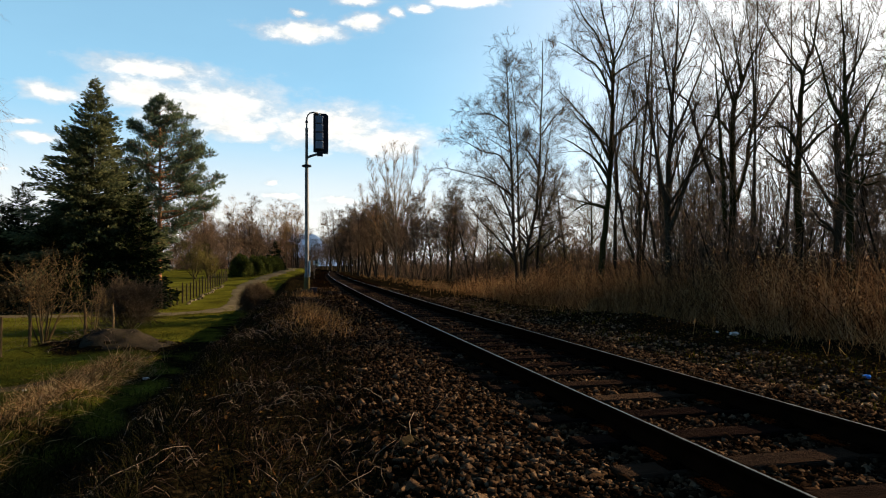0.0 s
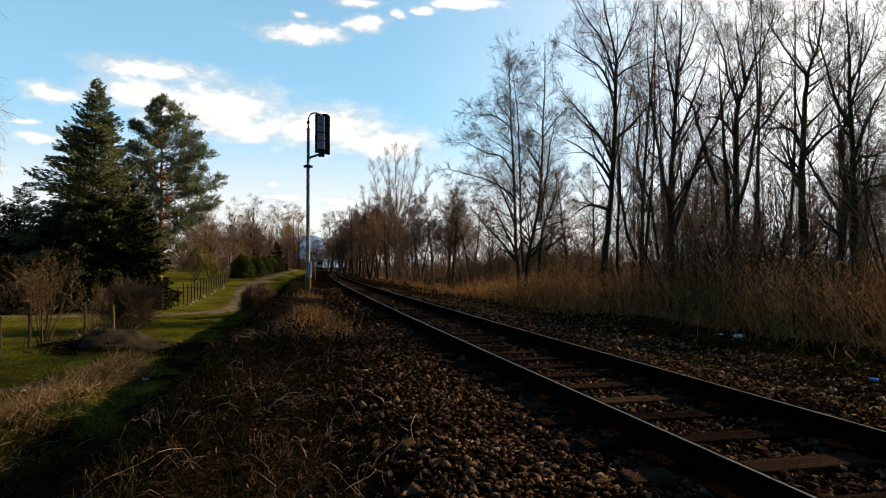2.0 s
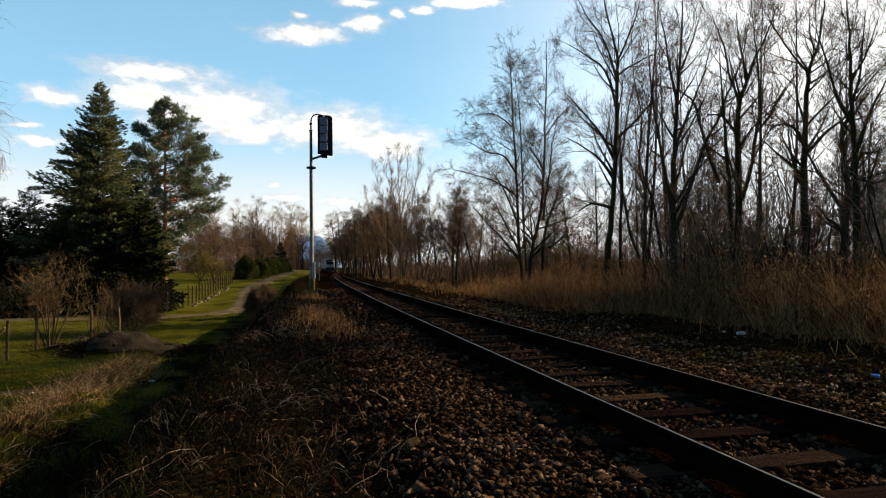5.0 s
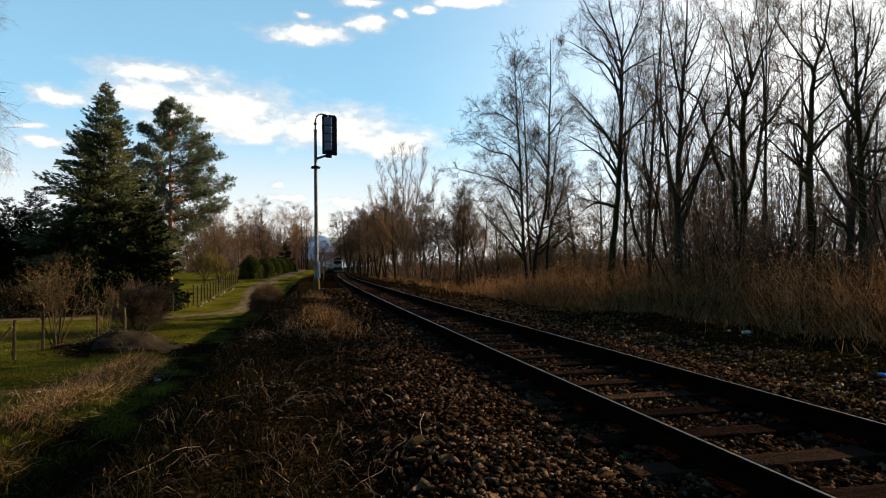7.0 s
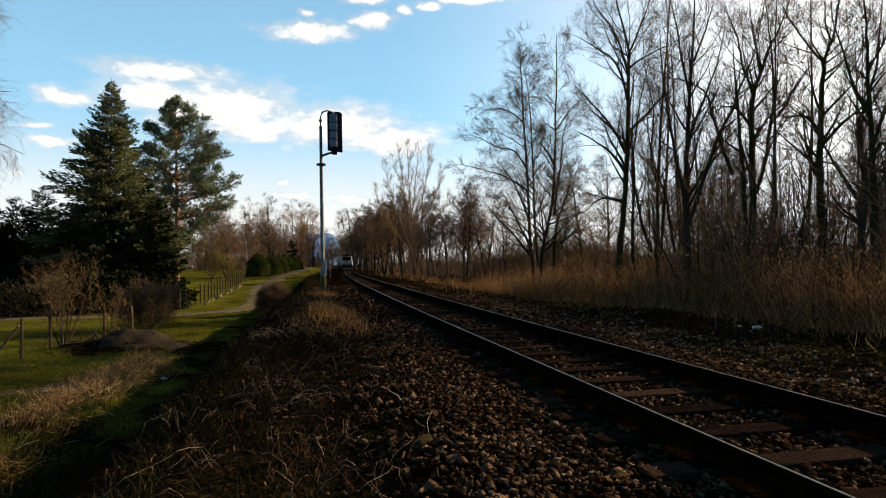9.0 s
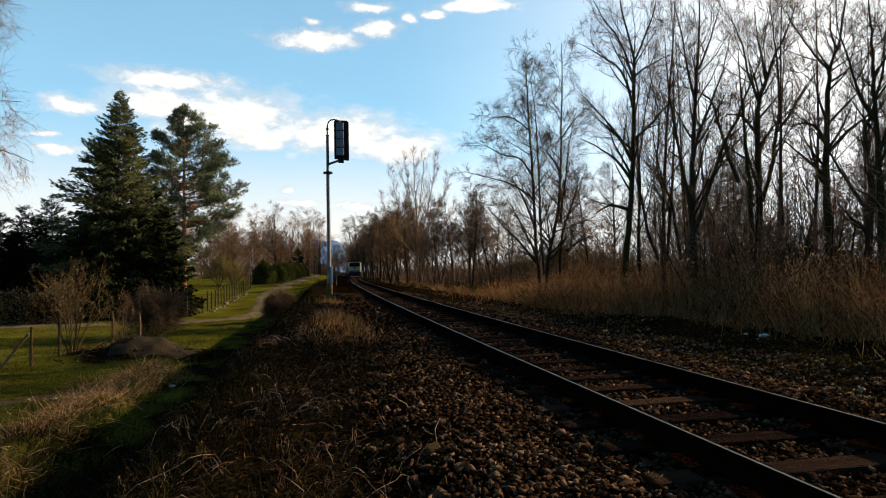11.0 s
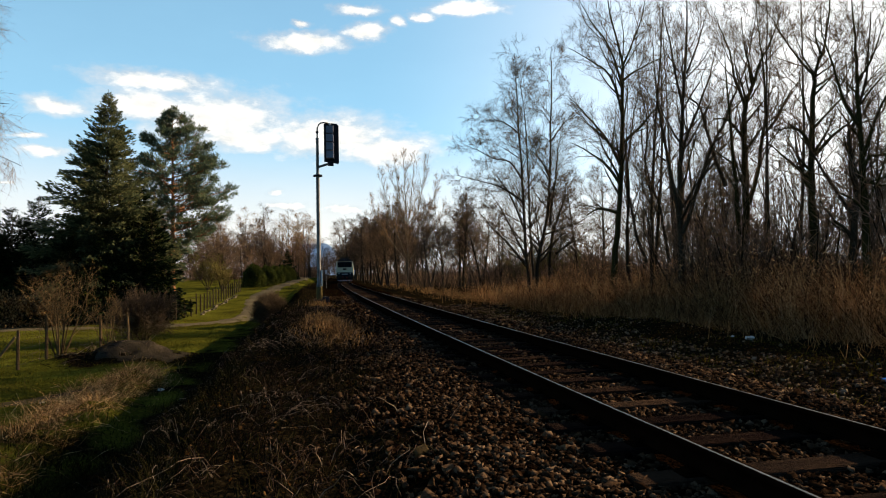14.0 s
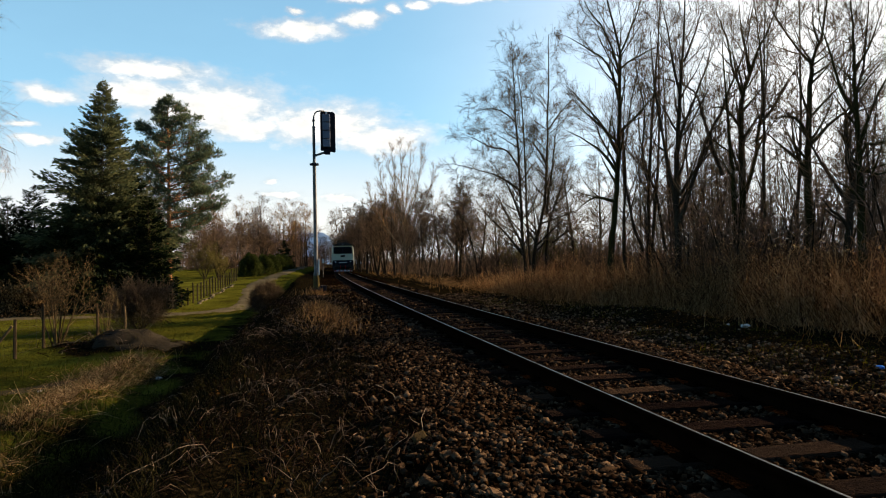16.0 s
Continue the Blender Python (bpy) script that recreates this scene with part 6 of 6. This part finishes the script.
# ---- clouds ----
def cloud_layer():
    """A far curved sheet of fair-weather cloud; it thins out to clear sky."""
    az, el = np.radians(np.arange(-75, 48.1, 1.5)), np.radians(np.arange(-1, 42.1, 1.0))
    A, E = np.meshgrid(az, el)
    r = 4200.0
    v = np.stack((r * np.sin(A) * np.cos(E), r * np.cos(A) * np.cos(E), r * np.sin(E)), -1).reshape(-1, 3)
    nx, ny = len(az), len(el)
    i = (np.arange(ny - 1)[:, None] * nx + np.arange(nx - 1)[None, :]).reshape(-1, 1)
    f = i + np.array((0, 1, nx + 1, nx))
    me = mesh_np("cloud_layer", v, f, None, True)
    uv = me.uv_layers.new(name="angles")
    flat = np.stack((np.degrees(A), np.degrees(E)), -1).reshape(-1, 2)
    uv.data.foreach_set("uv", flat[f.ravel()].astype(np.float32).ravel())
    m = bpy.data.materials.new("cloud")
    m.use_nodes = True
    n, l = m.node_tree.nodes, m.node_tree.links
    n.remove(n["Principled BSDF"])
    src = n.new("ShaderNodeUVMap")
    src.uv_map = "angles"

    def op(kind, a, b=None):
        x = n.new("ShaderNodeMath")
        x.operation = kind
        for k, s in ((0, a), (1, b)):
            if isinstance(s, (int, float)):
                x.inputs[k].default_value = s
            elif s is not None:
                l.new(s, x.inputs[k])
        return x.outputs[0]

    def vec(kind, a, b):
        x = n.new("ShaderNodeVectorMath")
        x.operation = kind
        l.new(a, x.inputs[0])
        if isinstance(b, tuple):
            x.inputs[1].default_value = b
        else:
            l.new(b, x.inputs[1])
        return x

    def fbm(scale, stretch, detail):
        t = n.new("ShaderNodeTexNoise")
        t.inputs["Scale"].default_value, t.inputs["Detail"].default_value, t.inputs["Roughness"].default_value = scale, detail, 0.6
        l.new(vec("MULTIPLY", src.outputs[0], stretch).outputs[0], t.inputs["Vector"])
        return t

    warp = fbm(0.35, (1, 1.6, 1), 6)
    moved = vec("ADD", src.outputs[0], vec("MULTIPLY", vec("SUBTRACT", warp.outputs["Color"], (0.5, 0.5, 0.5)).outputs[0], (2.6, 1.5, 0)).outputs[0]).outputs[0]
    total = None
    for ca, ce, ra, re in CLOUDS:
        d = vec("MULTIPLY", vec("SUBTRACT", moved, (ca, ce, 0)).outputs[0], (1 / ra, 1 / re, 0))
        le = n.new("ShaderNodeVectorMath")
        le.operation = "LENGTH"
        l.new(d.outputs[0], le.inputs[0])
        one = op("SUBTRACT", 1.0, le.outputs["Value"])
        total = one if total is None else op("MAXIMUM", total, one)
    ragged = fbm(0.55, (0.8, 1.5, 1), 8)
    body = op("ADD", total, op("MULTIPLY", op("SUBTRACT", ragged.outputs[0], 0.5), 1.25))
    edge = n.new("ShaderNodeMapRange")
    edge.interpolation_type = "SMOOTHSTEP"
    edge.inputs[1].default_value, edge.inputs[2].default_value = -0.16, 0.72
    l.new(body, edge.inputs[0])
    # haze towards the horizon and towards the sun
    sep = n.new("ShaderNodeSeparateXYZ")
    l.new(src.outputs[0], sep.inputs[0])
    haze = n.new("ShaderNodeMapRange")
    haze.interpolation_type = "SMOOTHSTEP"
    haze.inputs[1].default_value, haze.inputs[2].default_value, haze.inputs[3].default_value, haze.inputs[4].default_value = 26.0, 0.0, 0.54, 0.95
    l.new(sep.outputs[1], haze.inputs[0])
    veil = n.new("ShaderNodeMapRange")
    veil.interpolation_type = "SMOOTHSTEP"
    veil.inputs[1].default_value, veil.inputs[2].default_value, veil.inputs[4].default_value = 3.0, 40.0, 1.0
    l.new(sep.outputs[0], veil.inputs[0])
    mist = fbm(0.16, (0.6, 1.6, 1), 6)
    haze_all = op("MULTIPLY", op("MAXIMUM", haze.outputs[0], veil.outputs[0]), op("MINIMUM", op("ADD", op("MULTIPLY", mist.outputs[0], 0.14), 0.86), 1.0))
    fac = op("MAXIMUM", edge.outputs[0], haze_all)
    glow, clear, mix = n.new("ShaderNodeEmission"), n.new("ShaderNodeBsdfTransparent"), n.new("ShaderNodeMixShader")
    glow.inputs[0].default_value, glow.inputs[1].default_value = (0.93, 0.96, 1.0, 1.0), CLOUD_GLOW
    tone = n.new("ShaderNodeMix")
    tone.data_type = "RGBA"
    tone.inputs[6].default_value, tone.inputs[7].default_value = (0.41, 0.79, 1.07, 1), (0.995, 0.995, 0.97, 1)
    low = n.new("ShaderNodeMapRange")
    low.interpolation_type = "SMOOTHSTEP"
    low.inputs[1].default_value, low.inputs[2].default_value = 14.0, 3.0
    l.new(sep.outputs[1], low.inputs[0])
    white = op("MAXIMUM", op("MAXIMUM", edge.outputs[0], low.outputs[0]), op("MULTIPLY", veil.outputs[0], 0.95))
    l.new(op("MINIMUM", white, 1.0), tone.inputs[0])
    l.new(tone.outputs[2], glow.inputs[0])
    l.new(op("MULTIPLY", op("ADD", op("ADD", op("MULTIPLY", op("SUBTRACT", ragged.outputs[0], 0.54), op("MULTIPLY", edge.outputs[0], 0.55)), 0.96), op("MULTIPLY", veil.outputs[0], 0.45)), CLOUD_GLOW), glow.inputs[1])
    l.new(fac, mix.inputs[0]), l.new(clear.outputs[0], mix.inputs[1]), l.new(glow.outputs[0], mix.inputs[2])
    l.new(mix.outputs[0], n["Material Output"].inputs[0])
    me.materials.append(m)
    return tagged(new("cloud_layer", me), "white fair-weather clouds and haze in a blue sky", "clouds", kind="structure")


CLOUD_GLOW = 0.5
CLOUDS = [
    (-13.0, 15.6, 6.3, 1.1),
    (-19.9, 13.0, 3.1, 0.9),
    (-13.8, 13.7, 5.0, 1.8),
    (-8.4, 13.0, 8.3, 3.0),
    (-6.2, 11.4, 5.9, 1.5),
    (1.0, 11.8, 7.8, 2.7),
    (5.9, 10.7, 6.5, 2.1),
    (-0.9, 19.6, 5.3, 1.05),
    (-1.6, 21.0, 1.1, 0.5),
    (4.4, 20.5, 2.7, 0.9),
    (7.2, 21.3, 1.0, 0.6),
    (3.6, 22.2, 2.7, 0.6),
    (9.3, 21.7, 1.4, 0.55),
    (13.6, 22.3, 5.1, 0.9),
    (-21.9, 10.8, 1.5, 0.3),
    (-21.0, 9.6, 2.4, 0.6),
    (-3.6, 7.2, 0.9, 0.5),
    (-2.9, 6.0, 3.1, 0.6),
    (2.3, 5.7, 3.4, 0.5),
    (-23.2, 7.3, 1.0, 0.3),
]
clouds = cloud_layer()


def motions():
    """The train comes towards the camera at a steady 13 m/s."""
    for thing, back in ((loco, 0.0), (car_1, 17.2), (car_2, 36.2)):
        rows = []
        for k in range(17):
            y = 299.5 - 13.1 * k + back
            x, turn = track_pose(y + 8)
            x0 = x - math.tan(-turn) * 8
            rows.append((float(k), pose(x0, y, float(rise(y)), 0, 0, math.degrees(turn))))
        walk(thing, rows)
    walk(clouds, [(0.0, pose(0, 0, 0, 0, 0, -0.15)), (16.0, pose(0, 0, 0, 0, 0, 0.55))])


motions()
